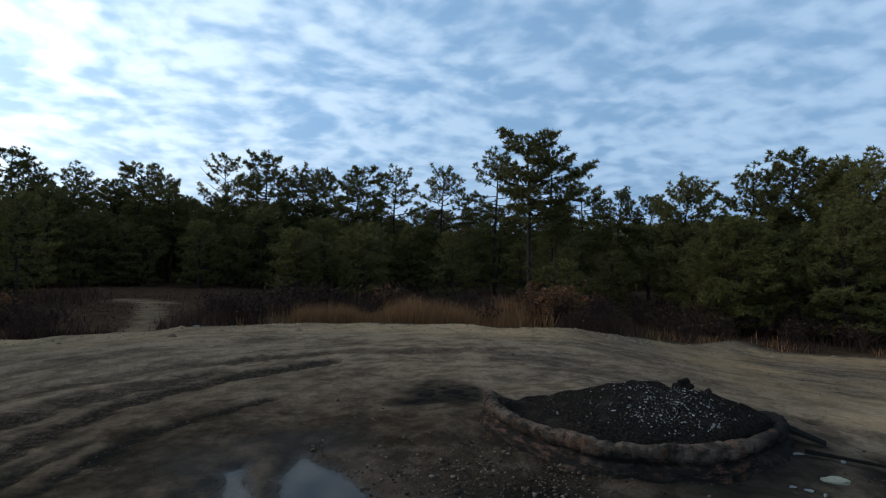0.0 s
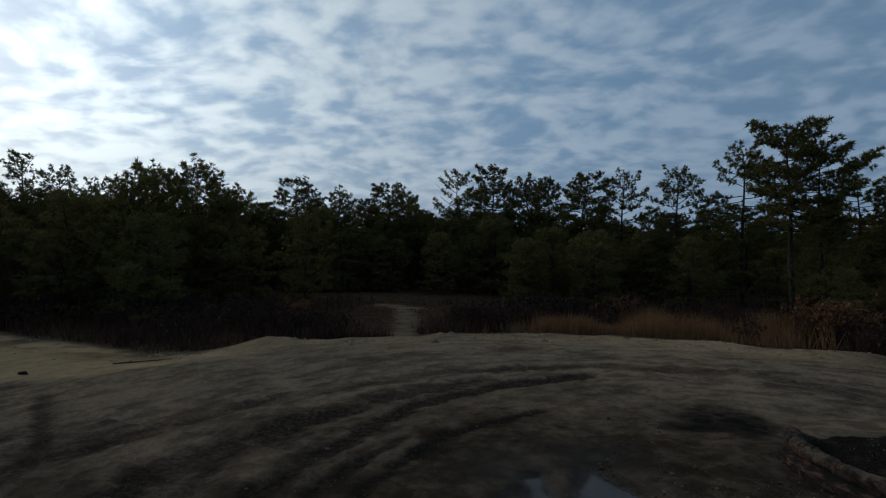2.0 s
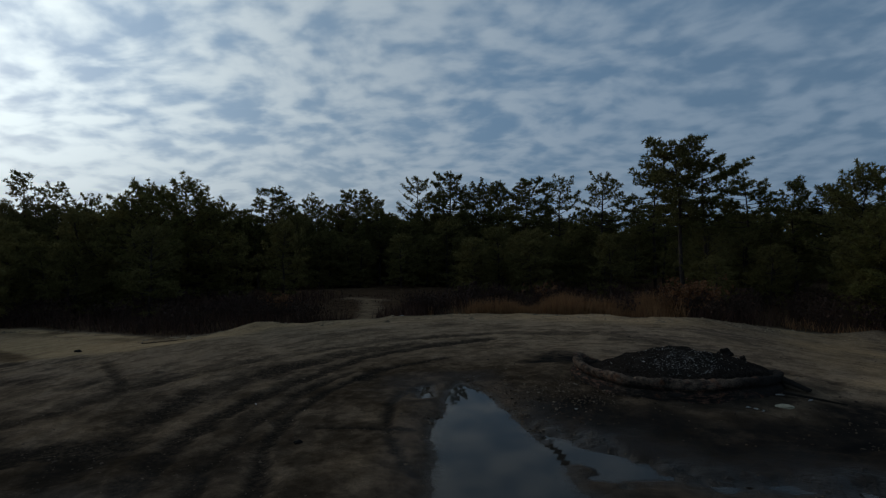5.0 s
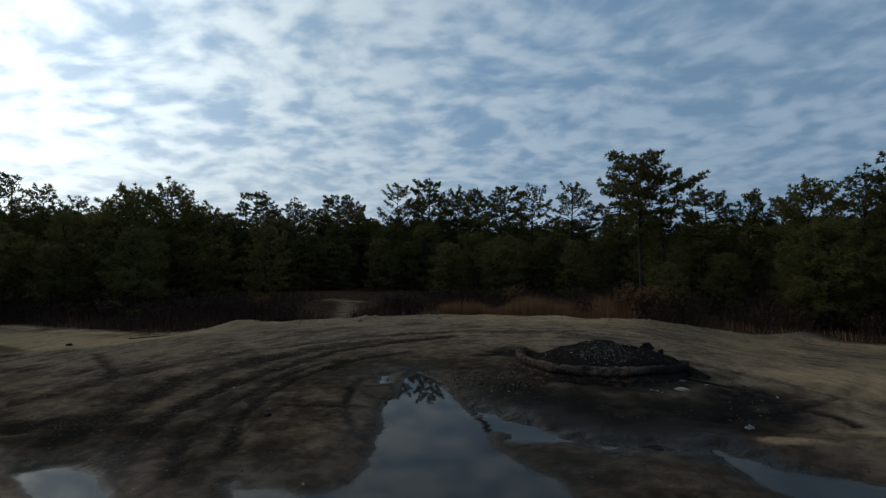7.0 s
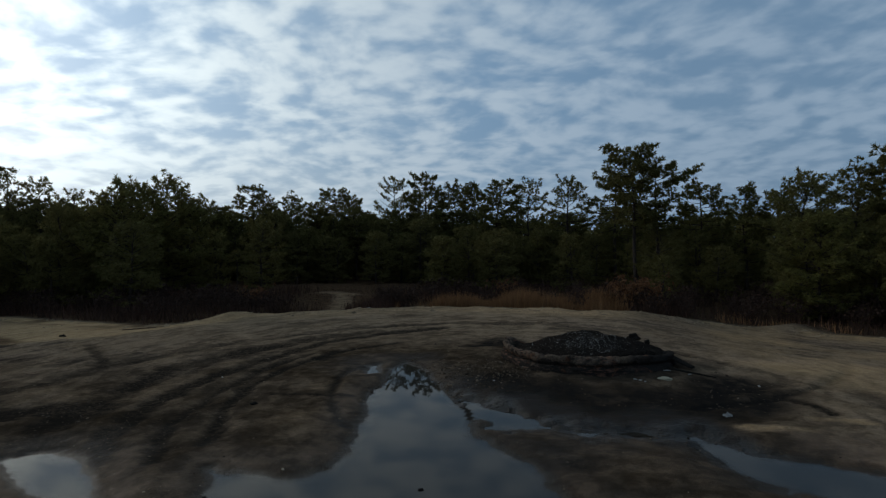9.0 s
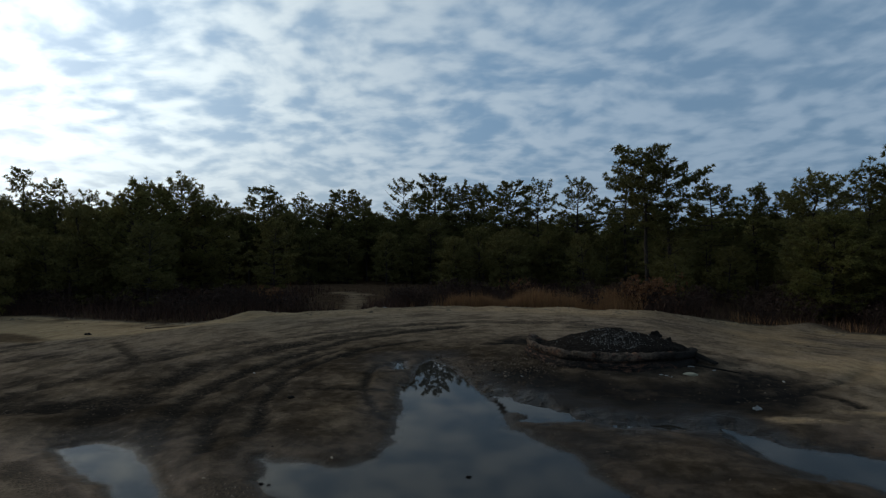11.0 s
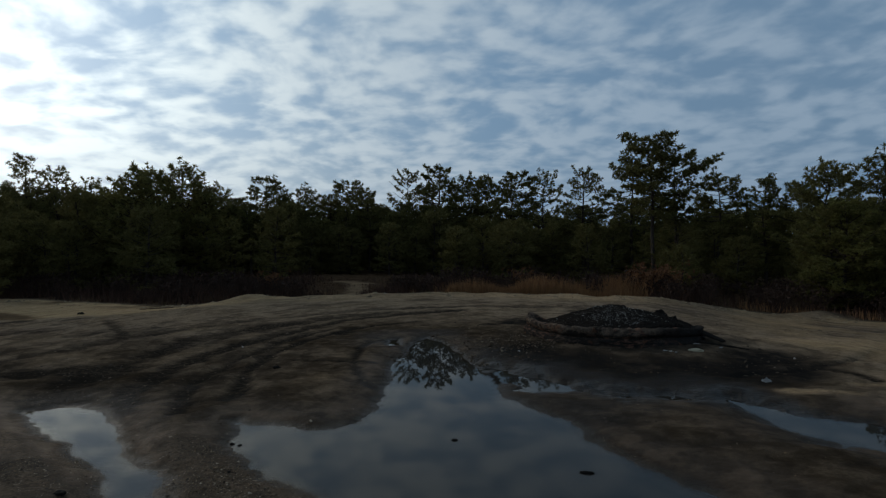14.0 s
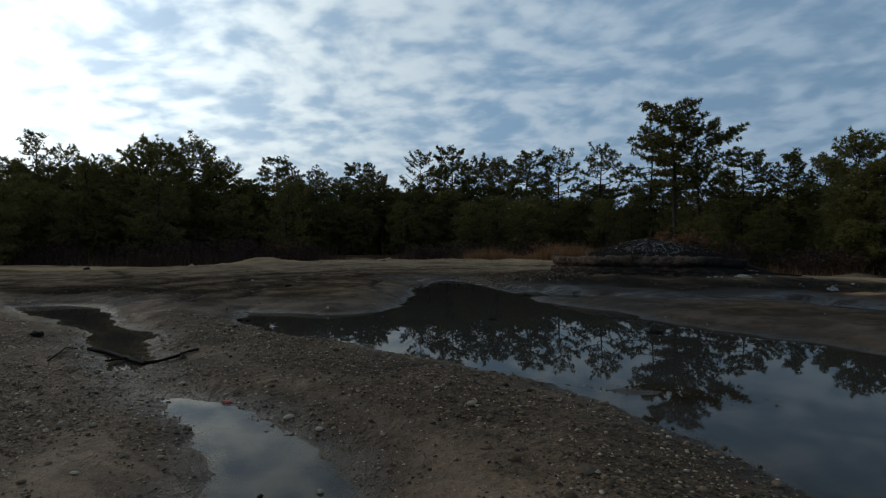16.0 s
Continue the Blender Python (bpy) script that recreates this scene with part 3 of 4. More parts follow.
    sand = np.maximum(sand * (1 - step(out, 0.0, 0.5)), 0.32 * opening)
    litter = step(out, 0.1, 0.9) * (1 - 0.6 * opening)
    drift = 1 - step(np.hypot((x + 14.6) / 2.4, (y - 5.5) / 0.7) + 0.8 * fbm(x * 0.9, y * 0.9, 162, 4), 0.45, 1.0)
    litter = np.maximum(litter, 0.8 * drift)
    crumbs = step(out, -1.3, -0.1) * step(-x, 8.5, 10.0) * np.clip(0.35 + 2.2 * fbm(x * 1.3, y * 1.3, 163, 4), 0, 1)
    litter = np.maximum(litter, 0.75 * crumbs)
    sand = np.clip(sand * (1 - wet), 0, 1)
    return z, np.clip(wet, 0, 1), np.clip(soot, 0, 1), sand, litter, np.clip(rut, 0, 1), d, mire


def stony(x, y, d):
    """Where the sand is covered with gravel."""
    bank = along(x, y, [(-1.3, -1.1), (-0.3, -1.65), (0.8, -2.15), (1.7, -2.6), (2.7, -3.5)])
    west = along(x, y, [(-4.0, -1.3), (-2.2, -1.95), (-0.9, -2.75), (0.3, -3.5), (1.0, -4.1)])
    g = np.maximum(np.exp(-(bank / 0.38) ** 2), 0.85 * np.exp(-(west / 0.24) ** 2))
    g = np.maximum(g, 0.75 * np.exp(-(np.hypot((x - 0.6) / 1.5, (y - 5.3) / 1.1)) ** 2))
    g = np.maximum(g, 0.6 * np.exp(-((d - 0.1) / 0.14) ** 2))
    return np.clip(1.35 * g * (1.0 + 0.9 * fbm(x * 2.4, y * 2.4, 83, 3)) - 0.12 + 0.25 * fbm(x * 1.1, y * 1.1, 84, 3) * (np.hypot(x, y) < 12) - 0.08, 0, 1)


def film_on(x, y, d):
    """Where the mud is so soft that it shines."""
    soft = along(x, y, [(0.3, 3.6), (1.5, 2.9), (2.8, 2.45), (3.9, 2.6), (4.6, 2.2)]) + 0.5 * fbm(x * 1.6, y * 1.6, 49, 3)
    edge = 1 - step(d + 0.16 * fbm(x * 2.5, y * 2.5, 50, 3), 0.0, 0.16)
    return np.clip(np.maximum(0.45 * edge, 0.9 * (1 - step(soft, 0.2, 0.55))), 0, 1)


def ground_z(x, y):
    return float(land(np.array([x]), np.array([y]))[0][0])


def graded(stretches):
    values = []
    for a, b, s in stretches:
        values.append(np.arange(a, b - 1e-6, s))
    return np.concatenate(values + [np.array([stretches[-1][1]])])


def mesh_of(name, verts, faces, mat, smooth=False):
    me = bpy.data.meshes.new(name)
    me.from_pydata(verts if isinstance(verts, list) else verts.tolist(), [], faces if isinstance(faces, list) else faces.tolist())
    me.materials.append(mat)
    if smooth:
        me.polygons.foreach_set("use_smooth", np.ones(len(me.polygons), bool))
    me.update()
    return me


def build_ground():
    gx = graded([(-2600, -400, 550), (-400, -60, 60), (-60, -24, 2), (-24, -13, 0.25), (-13, -4.5, 0.09), (-4.5, 5.0, 0.058), (5.0, 11, 0.09), (11, 24, 0.3), (24, 60, 2), (60, 400, 60), (400, 2600, 550)])
    gy = graded([(-2600, -400, 550), (-400, -60, 60), (-60, -8, 2), (-8, -4.8, 0.16), (-4.8, 3.2, 0.055), (3.2, 10, 0.07), (10, 19, 0.12), (19, 40, 0.5), (40, 60, 2), (60, 400, 60), (400, 2600, 550)])
    xx, yy = np.meshgrid(gx, gy)
    x, y = xx.ravel(), yy.ravel()
    z, wet, soot, sand, litter, rut, d, mire = land(x, y)
    nx, ny = len(gx), len(gy)
    i = (np.arange(ny - 1)[:, None] * nx + np.arange(nx - 1)[None, :]).ravel()
    me = mesh_of("ground", np.stack([x, y, z], 1), np.stack([i, i + 1, i + nx + 1, i + nx], 1), M_GROUND, True)
    for key, value in (("gravel", stony(x, y, d)), ("film", film_on(x, y, d)), ("brim", 1 - step(d, -0.02, 0.22)), ("wet", wet), ("soot", soot), ("sand", sand), ("litter", litter), ("rut", rut), ("mire", mire)):
        me.attributes.new(key, "FLOAT", "POINT").data.foreach_set("value", value.astype(np.float32))
    tagged(new("ground", me), "grey-brown damp sandy clearing with wheel ruts and soot", "ground", kind="structure")


build_ground()


def build_water():
    names = ["large shallow puddle mirroring the pines", "small dark runnel in sooty mud", "long shallow puddle on sooty sand", "small patch of standing water on mud", "narrow winding puddle with a twig lying across", "clear puddle between gravel banks", "shallow pools left in sooty mud"]
    for k, poly in enumerate(PUDDLES):
        xs, ys = [p[0] for p in poly], [p[1] for p in poly]
        gx, gy = np.arange(min(xs) - 0.4, max(xs) + 0.4, 0.07), np.arange(min(ys) - 0.4, max(ys) + 0.4, 0.07)
        xx, yy = np.meshgrid(gx, gy)
        x, y = xx.ravel(), yy.ravel()
        d = land(x, y)[6]
        mine = shore(x, y, poly)
        rest = np.min([shore(x, y, q) for j, q in enumerate(PUDDLES) if j != k], 0)
        use = (mine <= rest) & (d < 0.16) & (mine < 0.4)
        nx = len(gx)
        i = (np.arange(len(gy) - 1)[:, None] * nx + np.arange(nx - 1)[None, :]).ravel()
        quad = np.stack([i, i + 1, i + nx + 1, i + nx], 1)
        quad = quad[use[quad].any(1)]
        used, back = np.unique(quad, return_inverse=True)
        me = mesh_of("water", np.stack([x[used], y[used], np.zeros(len(used))], 1), back.reshape(-1, 4), M_WATER)
        me.attributes.new("depth", "FLOAT", "POINT").data.foreach_set("value", np.clip(-d[used], 0, 1).astype(np.float32))
        ob = tagged(new("water", me), names[k], "puddle", "puddles", "structure")
        ob.visible_shadow = False


build_water()


# ---- helpers for things ----
def part(name, me, parent, label=""):
    ob = new(name, me)
    ob.parent = parent
    if label:
        ob["label"] = label
    return ob


def tubes(paths, sides=6):
    """Tapered tubes along lists of (point, radius): vertices and faces."""
    verts, faces = [], []
    for path in paths:
        base = len(verts)
        for k, (p, r) in enumerate(path):
            a = Vector(path[max(k - 1, 0)][0])
            b = Vector(path[min(k + 1, len(path) - 1)][0])
            q = (b - a).to_track_quat("Z", "Y")
            for s in range(sides):
                t = math.tau * s / sides
                verts.append(tuple(Vector(p) + q @ Vector((r * math.cos(t), r * math.sin(t), 0))))
        for k in range(len(path) - 1):
            for s in range(sides):
                i, j = base + k * sides + s, base + k * sides + (s + 1) % sides
                faces.append((i, j, j + sides, i + sides))
        faces.append(tuple(base + (len(path) - 1) * sides + s for s in range(sides)))
    return verts, faces


def tufts(centers, axes, sizes, blades, rng, width=0.12):
    """Bunches of needles: thin triangles that fan out from each centre."""
    c = np.repeat(np.array(centers, float), blades, 0)
    a = np.repeat(np.array(axes, float), blades, 0)
    s = np.repeat(np.array(sizes, float), blades)
    v = rng.normal(size=c.shape)
    v /= np.linalg.norm(v, axis=1)[:, None] + 1e-9
    v = v + a * 0.75
    v /= np.linalg.norm(v, axis=1)[:, None] + 1e-9
    w = np.cross(v, rng.normal(size=c.shape))
    w /= np.linalg.norm(w, axis=1)[:, None] + 1e-9
    length = (s * rng.uniform(0.6, 1.15, len(s)))[:, None]
    half = (s * width * rng.uniform(0.6, 1.3, len(s)))[:, None]
    root = c + v * length * 0.05
    verts = np.stack([root - w * half, root + w * half, c + v * length], 1).reshape(-1, 3)
    return verts, np.arange(len(verts)).reshape(-1, 3)


def pine_meshes(seed, height, bare, spread, limbs, tuft, blades, wide=0.25, sparse=0.0, arm=0.0, droop=0.0, twigs=True, needles=M_NEEDLE, blunt=2.2):
    """A pitch pine of that height: trunk, branchwork and crown meshes. bare: share of the trunk without living limbs;
    wide: where along the crown it is widest; arm: length of one long limb in the upper crown; droop: how far the low limbs hang;
    blunt: how round the top is."""
    rng = np.random.default_rng(seed)
    r0 = 0.012 * height + 0.03
    lean = rng.normal(0, 0.018, 2)
    bend = rng.normal(0, 0.09, (4, 2))

    def axis(t):
        return Vector((lean[0] * height * t + sum(bend[k][0] * math.sin((k + 1.3) * 2 * t) * t for k in range(4)), lean[1] * height * t + sum(bend[k][1] * math.sin((k + 1.3) * 2 * t) * t for k in range(4)), height * t))

    trunk = [[(axis(t) - Vector((0, 0, 0.25 if t == 0 else 0)), r0 * (1 - 0.9 * t) * (1.25 if t == 0 else 1)) for t in np.linspace(0, 0.97, 12)]]
    arms, centers, axes, sizes = [], [], [], []

    def clump(p, way, size=1.0):
        centers.append(p)
        axes.append(way)
        sizes.append(tuft * size * rng.uniform(0.8, 1.2))

    turn = rng.uniform(0, math.tau)
    for k in range(limbs):
        t = bare + (0.97 - bare) * ((k + rng.uniform(-0.5, 0.5)) / limbs)
        t = min(max(t, bare), 0.965)
        u = (t - bare) / (1 - bare)
        turn += 2.4 + rng.normal(0, 0.7)
        shape = max(0.0, 1 - u ** blunt) ** 0.75 * (0.62 + 0.38 * min(1.0, u / max(wide, 0.01)))
        length = (spread * shape + 0.16) * rng.uniform(0.68, 1.18)
        heading = turn
        rise = radians(-8 - 22 * droop * (1 - u) + (58 if blunt < 3 else 24) * u ** 1.4 + rng.normal(0, 9))
        if arm and k in (int(limbs * 0.66), int(limbs * 0.74)):
            length, heading, rise = arm * (1.0 if k == int(limbs * 0.66) else 0.8), 0.15 + 0.3 * (k % 2), radians(12)
        out = Vector((math.cos(heading), math.sin(heading), 0))
        side = Vector((-out.y, out.x, 0))
        sway, hook = rng.normal(0, 0.18), rng.uniform(0.10, 0.34)
        o = axis(t)
        path = []
        for j in range(6):
            f = j / 5
            p = o + out * length * f * math.cos(rise) + side * (sway * f * f + 0.05 * math.sin(f * 7 + turn)) * length + Vector((0, 0, length * (math.sin(rise) * f + hook * f ** 2.4)))
            path.append((p, max(0.008, r0 * 0.40 * (1 - 0.8 * t) * (1 - 0.8 * f) + 0.006)))
        arms.append(path)
        if rng.uniform() < sparse * (1 - 0.5 * u) and length < 2.0:
            continue
        way = (path[-1][0] - path[-2][0]).normalized()
        clump(path[-1][0], way, 1.1)
        clump(path[-1][0] - way * tuft * 0.9, way)
        count = int(3.5 + length * 5.0)
        for j in range(count):
            f = 0.30 + 0.68 * (j + rng.uniform(0, 1)) / count
            i = min(4, int(f * 5))
            q = path[i][0].lerp(path[i + 1][0], f * 5 - i)
            reach = (0.16 + 0.34 * length * (1.05 - f)) * rng.uniform(0.6, 1.25)
            sgn = 1 if j % 2 else -1
            swing = radians(rng.uniform(30, 75))
            go = (out * math.cos(swing) + side * sgn * math.sin(swing) + Vector((0, 0, rng.uniform(-0.12, 0.55)))).normalized()
            end = q + go * reach
            if twigs:
                arms.append([(q, 0.010), (end, 0.005)])
            up = (go * 0.7 + Vector((0, 0, 0.5))).normalized()
            clump(end, up)
            if reach > 1.5 * tuft:
                clump(q.lerp(end, 0.45) + Vector(rng.normal(0, tuft * 0.2, 3)), up, 0.9)
            if reach > 0.38:
                fork = end + (go + side * rng.normal(0, 0.8) + Vector((0, 0, 0.4))).normalized() * 0.17
                clump(fork, up, 0.9)
    for k in range(6):
        clump(axis(0.985 - 0.018 * k) + Vector(rng.normal(0, 0.05 + 0.02 * k, 3)), Vector((rng.normal(0, 0.4), rng.normal(0, 0.4), 1)))
    # dead snags on the bare trunk
    for k in range(int(12 * bare) + 1):
        t = bare * rng.uniform(0.4, 1.0)
        a = rng.uniform(0, math.tau)
        l = rng.uniform(0.3, 1.1)
        o = axis(t)
        arms.append([(o, 0.016), (o + Vector((math.cos(a) * l * 0.6, math.sin(a) * l * 0.6, l * 0.1)), 0.011), (o + Vector((math.cos(a) * l, math.sin(a) * l, l * rng.uniform(-0.2, 0.3))), 0.005)])
    tv, tf = tubes(trunk, 9)
    lv, lf = tubes(arms, 3)
    cv, cf = tufts(centers, axes, sizes, blades, rng, 0.115)
    fit = height / float(cv[:, 2].max())
    cv = cv * fit
    tv, lv = [tuple(c * fit for c in v) for v in tv], [tuple(c * fit for c in v) for v in lv]
    return (mesh_of("trunk", tv, tf, M_BARK, True), mesh_of("branchwork", lv, lf, M_BARK, True), mesh_of("crown", cv, cf, needles))


# variants: height, bare share, spread, limbs, tuft, blades, then the rest
KINDS = {
    "N": [pine_meshes(11 + k, 7.5, 0.28 + 0.05 * (k % 3), 1.75 + 0.15 * (k % 4), 52, 0.195, 24, 0.18 + 0.08 * (k % 3), 0.03, blunt=1.8 + 0.6 * (k % 3)) for k in range(6)],
    "S": [pine_meshes(31 + k, 7.5, 0.32 + 0.04 * k, 1.6 + 0.1 * k, 34, 0.18, 20, 0.35, 0.12, blunt=2.6) for k in range(4)],
    "F": [pine_meshes(51 + k, 6.5, 0.08, 2.2 + 0.15 * k, 72, 0.205, 18, 0.42, 0.02, needles=M_NEEDLE_LIT, blunt=2.6) for k in range(4)],
    "T": [pine_meshes(71, 8.2, 0.42, 2.1, 29, 0.18, 21, 0.05, 0.06, droop=0.7, blunt=1.6)],
    "W": [pine_meshes(83, 7.9, 0.46, 1.7, 50, 0.20, 22, 0.62, 0.06, droop=0.3, blunt=6.5), pine_meshes(89, 7.4, 0.50, 1.5, 42, 0.195, 22, 0.6, 0.06, 2.8, blunt=5.0)],
    "U": [pine_meshes(91 + k, 4.5, 0.05, 1.45, 40, 0.25, 11, 0.3, 0.0, twigs=False, needles=M_NEEDLE_FAR, blunt=2.4) for k in range(3)],
}
HEIGHTS = {"N": 7.5, "S": 7.5, "F": 6.5, "T": 8.2, "W": 7.75, "U": 4.5}
LABELS = {
    "N": "pitch pine with a narrow dark green crown, in the wood's edge", "S": "thin see-through pitch pine with few tufted limbs, against the sky",
    "F": "bushy pitch pine with needles down to the ground", "T": "tall pitch pine with long level limbs and gaps", "W": "tallest pitch pine with a broad flat crown over bare trunk",
    "U": "young dense pine of the dark understorey",
}


def pine(kind, k, x, y, height, turn):
    trunk, limbs, crown = KINDS[kind][k % len(KINDS[kind])]
    s = height / HEIGHTS[kind]
    m = pose(x, y, ground_z(x, y) - 0.03, 0, 0, turn) @ Matrix.Diagonal((s ** 0.6, s ** 0.6, s, 1))
    tree = new("pine_tree")
    tree.matrix_basis = m
    part("trunk", trunk, tree)
    tagged(part("branchwork", limbs, tree), kind="stuff")
    part("crown", crown, tree)
    return tagged(tree, LABELS[kind], "tree", "pines round the clearing")


WEST_TREES = [
    (-32.4, 17.9, 7.8, "S"), (-33.2, 20.4, 7.4, "S"), (-28.9, 19.7, 6.4, "S"), (-21.3, 16.5, 6.6, "F"), (-20.2, 14.7, 5.7, "F"), (-20.9, 18.6, 7, "F"), (-20.2, 19.3, 5.8, "F"),
    (-28.7, 31.9, 6.2, "N"), (-23, 28.8, 7.3, "N"), (-22.1, 31.9, 7.2, "N"), (-21.3, 34.8, 6.5, "N"), (-18.7, 33.9, 7.4, "N"), (-18.4, 36.3, 7.1, "N"), (-13.8, 34, 8.1, "S"),
    (-11.7, 34.7, 8.4, "N"), (-8.9, 35.4, 8, "N"), (-8.2, 37.6, 7.8, "N"),
]
EAST_TREES = [
    (-5.2, 33, 7.4, "N"), (-2.9, 32.3, 7.3, "S"), (-0.2, 30.3, 7.1, "S"), (2.8, 29.5, 8.1, "T"), (3.9, 24.0, 7.85, "W"), (4.9, 24.6, 7.6, "W"), (7.6, 30.2, 6.3, "N"),
    (10.4, 31.8, 6.2, "N"), (12.1, 31.8, 5.7, "N"), (12.3, 27.4, 6.4, "F"), (12.7, 22.7, 6.3, "N"), (14.2, 21.8, 6.8, "N"), (15.7, 22, 6.3, "F"), (15.9, 20.5, 6.6, "F"),
    (15.2, 18.6, 6, "F"), (10.4, 19, 3.8, "F"), (13, 17.6, 4.4, "F"),
]
for k, (x, y, h, kind) in enumerate(WEST_TREES + EAST_TREES):
    pine(kind, k + (kind == "W"), x, y, h + 0.15 + 0.4 * float(step(x, 5.0, 9.0)), 0 if kind == "W" else (k * 137) % 360)


def crest(degrees, r):
    """How tall the closed wood behind the first trees stands, by bearing and distance."""
    return np.interp(degrees, [-66, -46, -40, -17, -12, 9, 15, 48], [2.9, 2.9, 2.6, 2.6, 1.75, 1.6, 2.2, 2.6]) + 0.062 * r


def understorey():
    """Lower pines that close the wood behind the first trunks."""
    rng = np.random.default_rng(5)
    for k in range(150):
        deg = rng.uniform(-68, 48)
        a = radians(deg)
        r = rng.uniform(24, 44) if -50 < deg < 12 else rng.uniform(22, 40)
        x, y = r * math.sin(a), r * math.cos(a)
        if math.hypot(x + 12.2, y - 23) < 3.0 or y < 21 and -16 < x < 7:
            continue
        pine("U", k, x, y, float(crest(deg, r)) * rng.uniform(0.70, 1.16), rng.uniform(0, 360))
    # a few reach higher, a little under the first row's tops
    for k in range(50):
        deg = -64 + 78 * (k + rng.uniform(0, 1)) / 50
        r = rng.uniform(34, 43)
        pine("N", k, r * math.sin(radians(deg)), r * math.cos(radians(deg)), float(crest(deg, r)) * rng.uniform(1.05, 1.22 if deg < -16 else 1.45), rng.uniform(0, 360))


understorey()


def far_woods():
    rng = np.random.default_rng(6)
    n = 12000
    deg = rng.uniform(-110, 95, n)
    a = np.radians(deg)
    r = rng.uniform(42, 62, n)
    top = crest(deg, r) - 0.9 + 1.5 * np.array([vnoise(np.array([q * 9]), np.array([3.0]), 4)[0] for q in a])
    z = rng.uniform(0, 1, n) ** 0.8 * top
    z[:4500] = rng.uniform(-0.2, 2.6, 4500)
    c = np.stack([r * np.sin(a), r * np.cos(a), z + 0.3], 1)
    v, f = tufts(c, np.tile([0, 0, 0.4], (n, 1)), rng.uniform(0.7, 1.2, n), 12, rng, 0.16)
    tagged(new("far_woods", mesh_of("far_woods", v, f, M_NEEDLE_FAR)), "dense dark pine wood behind the first trees", "woods", kind="stuff")


far_woods()


# ---- brush and grass along the wood's edge ----
def grass():
    rng = np.random.default_rng(8)
    n = 34000
    x, y = rng.uniform(-6.2, 3.4, n), rng.uniform(16.3, 20.0, n)
    z, wet, soot, sand, litter, rut, d, mire = land(x, y)
    east = rng.uniform(0, 1, n) < 0.03
    x = np.where(east, 6.5 + (x + 6.2) * 0.75, x)
    y = np.where(east, np.interp(x, [p[0] for p in BERM], [p[1] for p in BERM]) + 0.3 + (y - 16.3) * 0.35, y)
    z, wet, soot, sand, litter, rut, d, mire = land(x, y)
    keep = (litter > 0.4) & (1.7 * fbm(x * 0.7, y * 0.7, 12, 3) + 0.25 > rng.uniform(-0.15, 0.75, n))
    x, y, z = x[keep], y[keep], z[keep]
    n = len(x)
    h = np.where(x > 5, 0.45, 1.0) * rng.uniform(0.3, 1.0, n) * (0.75 + 1.0 * vnoise(x * 0.9, y * 0.9, 13))
    a = rng.uniform(0, math.tau, n)
    w = rng.uniform(0.006, 0.014, n)
    lx, ly = rng.normal(0, 0.22, n) * h, rng.normal(0, 0.22, n) * h
    v = np.stack([np.stack([x - w * np.cos(a), y - w * np.sin(a), z], 1), np.stack([x + w * np.cos(a), y + w * np.sin(a), z], 1), np.stack([x + lx, y + ly, z + h], 1)], 1).reshape(-1, 3)
    tagged(new("dry_grass", mesh_of("dry_grass", v, np.arange(len(v)).reshape(-1, 3), M_STRAW)), "tan dry grass standing along the wood's edge", "grass", kind="stuff")


grass()


def undergrowth():
    rng = np.random.default_rng(18)
    n = 42000
    x = rng.uniform(-32, 18, n)
    y = np.interp(x, [p[0] for p in BERM], [p[1] for p in BERM]) + rng.uniform(0, 1, n) ** 1.3 * 14 + 0.3
    z, wet, soot, sand, litter, rut, d, mire = land(x, y)
    keep = (litter > 0.6) & (vnoise(x * 0.7, y * 0.7, 22) + 0.3 > rng.uniform(-0.2, 0.5, n)) & ~((x > -6.2) & (x < 3.4) & (y < 18.8)) & ~((x > 5.5) & (rng.uniform(0, 1, n) < 0.55))
    x, y, z = x[keep], y[keep], z[keep]
    n = len(x)
    h = rng.uniform(0.25, 0.85, n) * (0.8 + 0.6 * vnoise(x * 0.6, y * 0.6, 23))
    h = h * (1 - 0.45 * step(x, 5.0, 7.0))
    h = h * (0.25 + 0.75 * step(shore(x, y, GLADE), -0.2, 0.4))
    a = rng.uniform(0, math.tau, n)
    w = rng.uniform(0.008, 0.022, n)
    lx, ly = rng.normal(0, 0.3, n) * h, rng.normal(0, 0.3, n) * h
    v = np.stack([np.stack([x - w * np.cos(a), y - w * np.sin(a), z], 1), np.stack([x + w * np.cos(a), y + w * np.sin(a), z], 1), np.stack([x + lx, y + ly, z + h], 1)], 1).reshape(-1, 3)
    tagged(new("undergrowth", mesh_of("undergrowth", v, np.arange(len(v)).reshape(-1, 3), M_HEATH)), "dark red-brown leafless heath under the pines", "undergrowth", kind="stuff")


undergrowth()


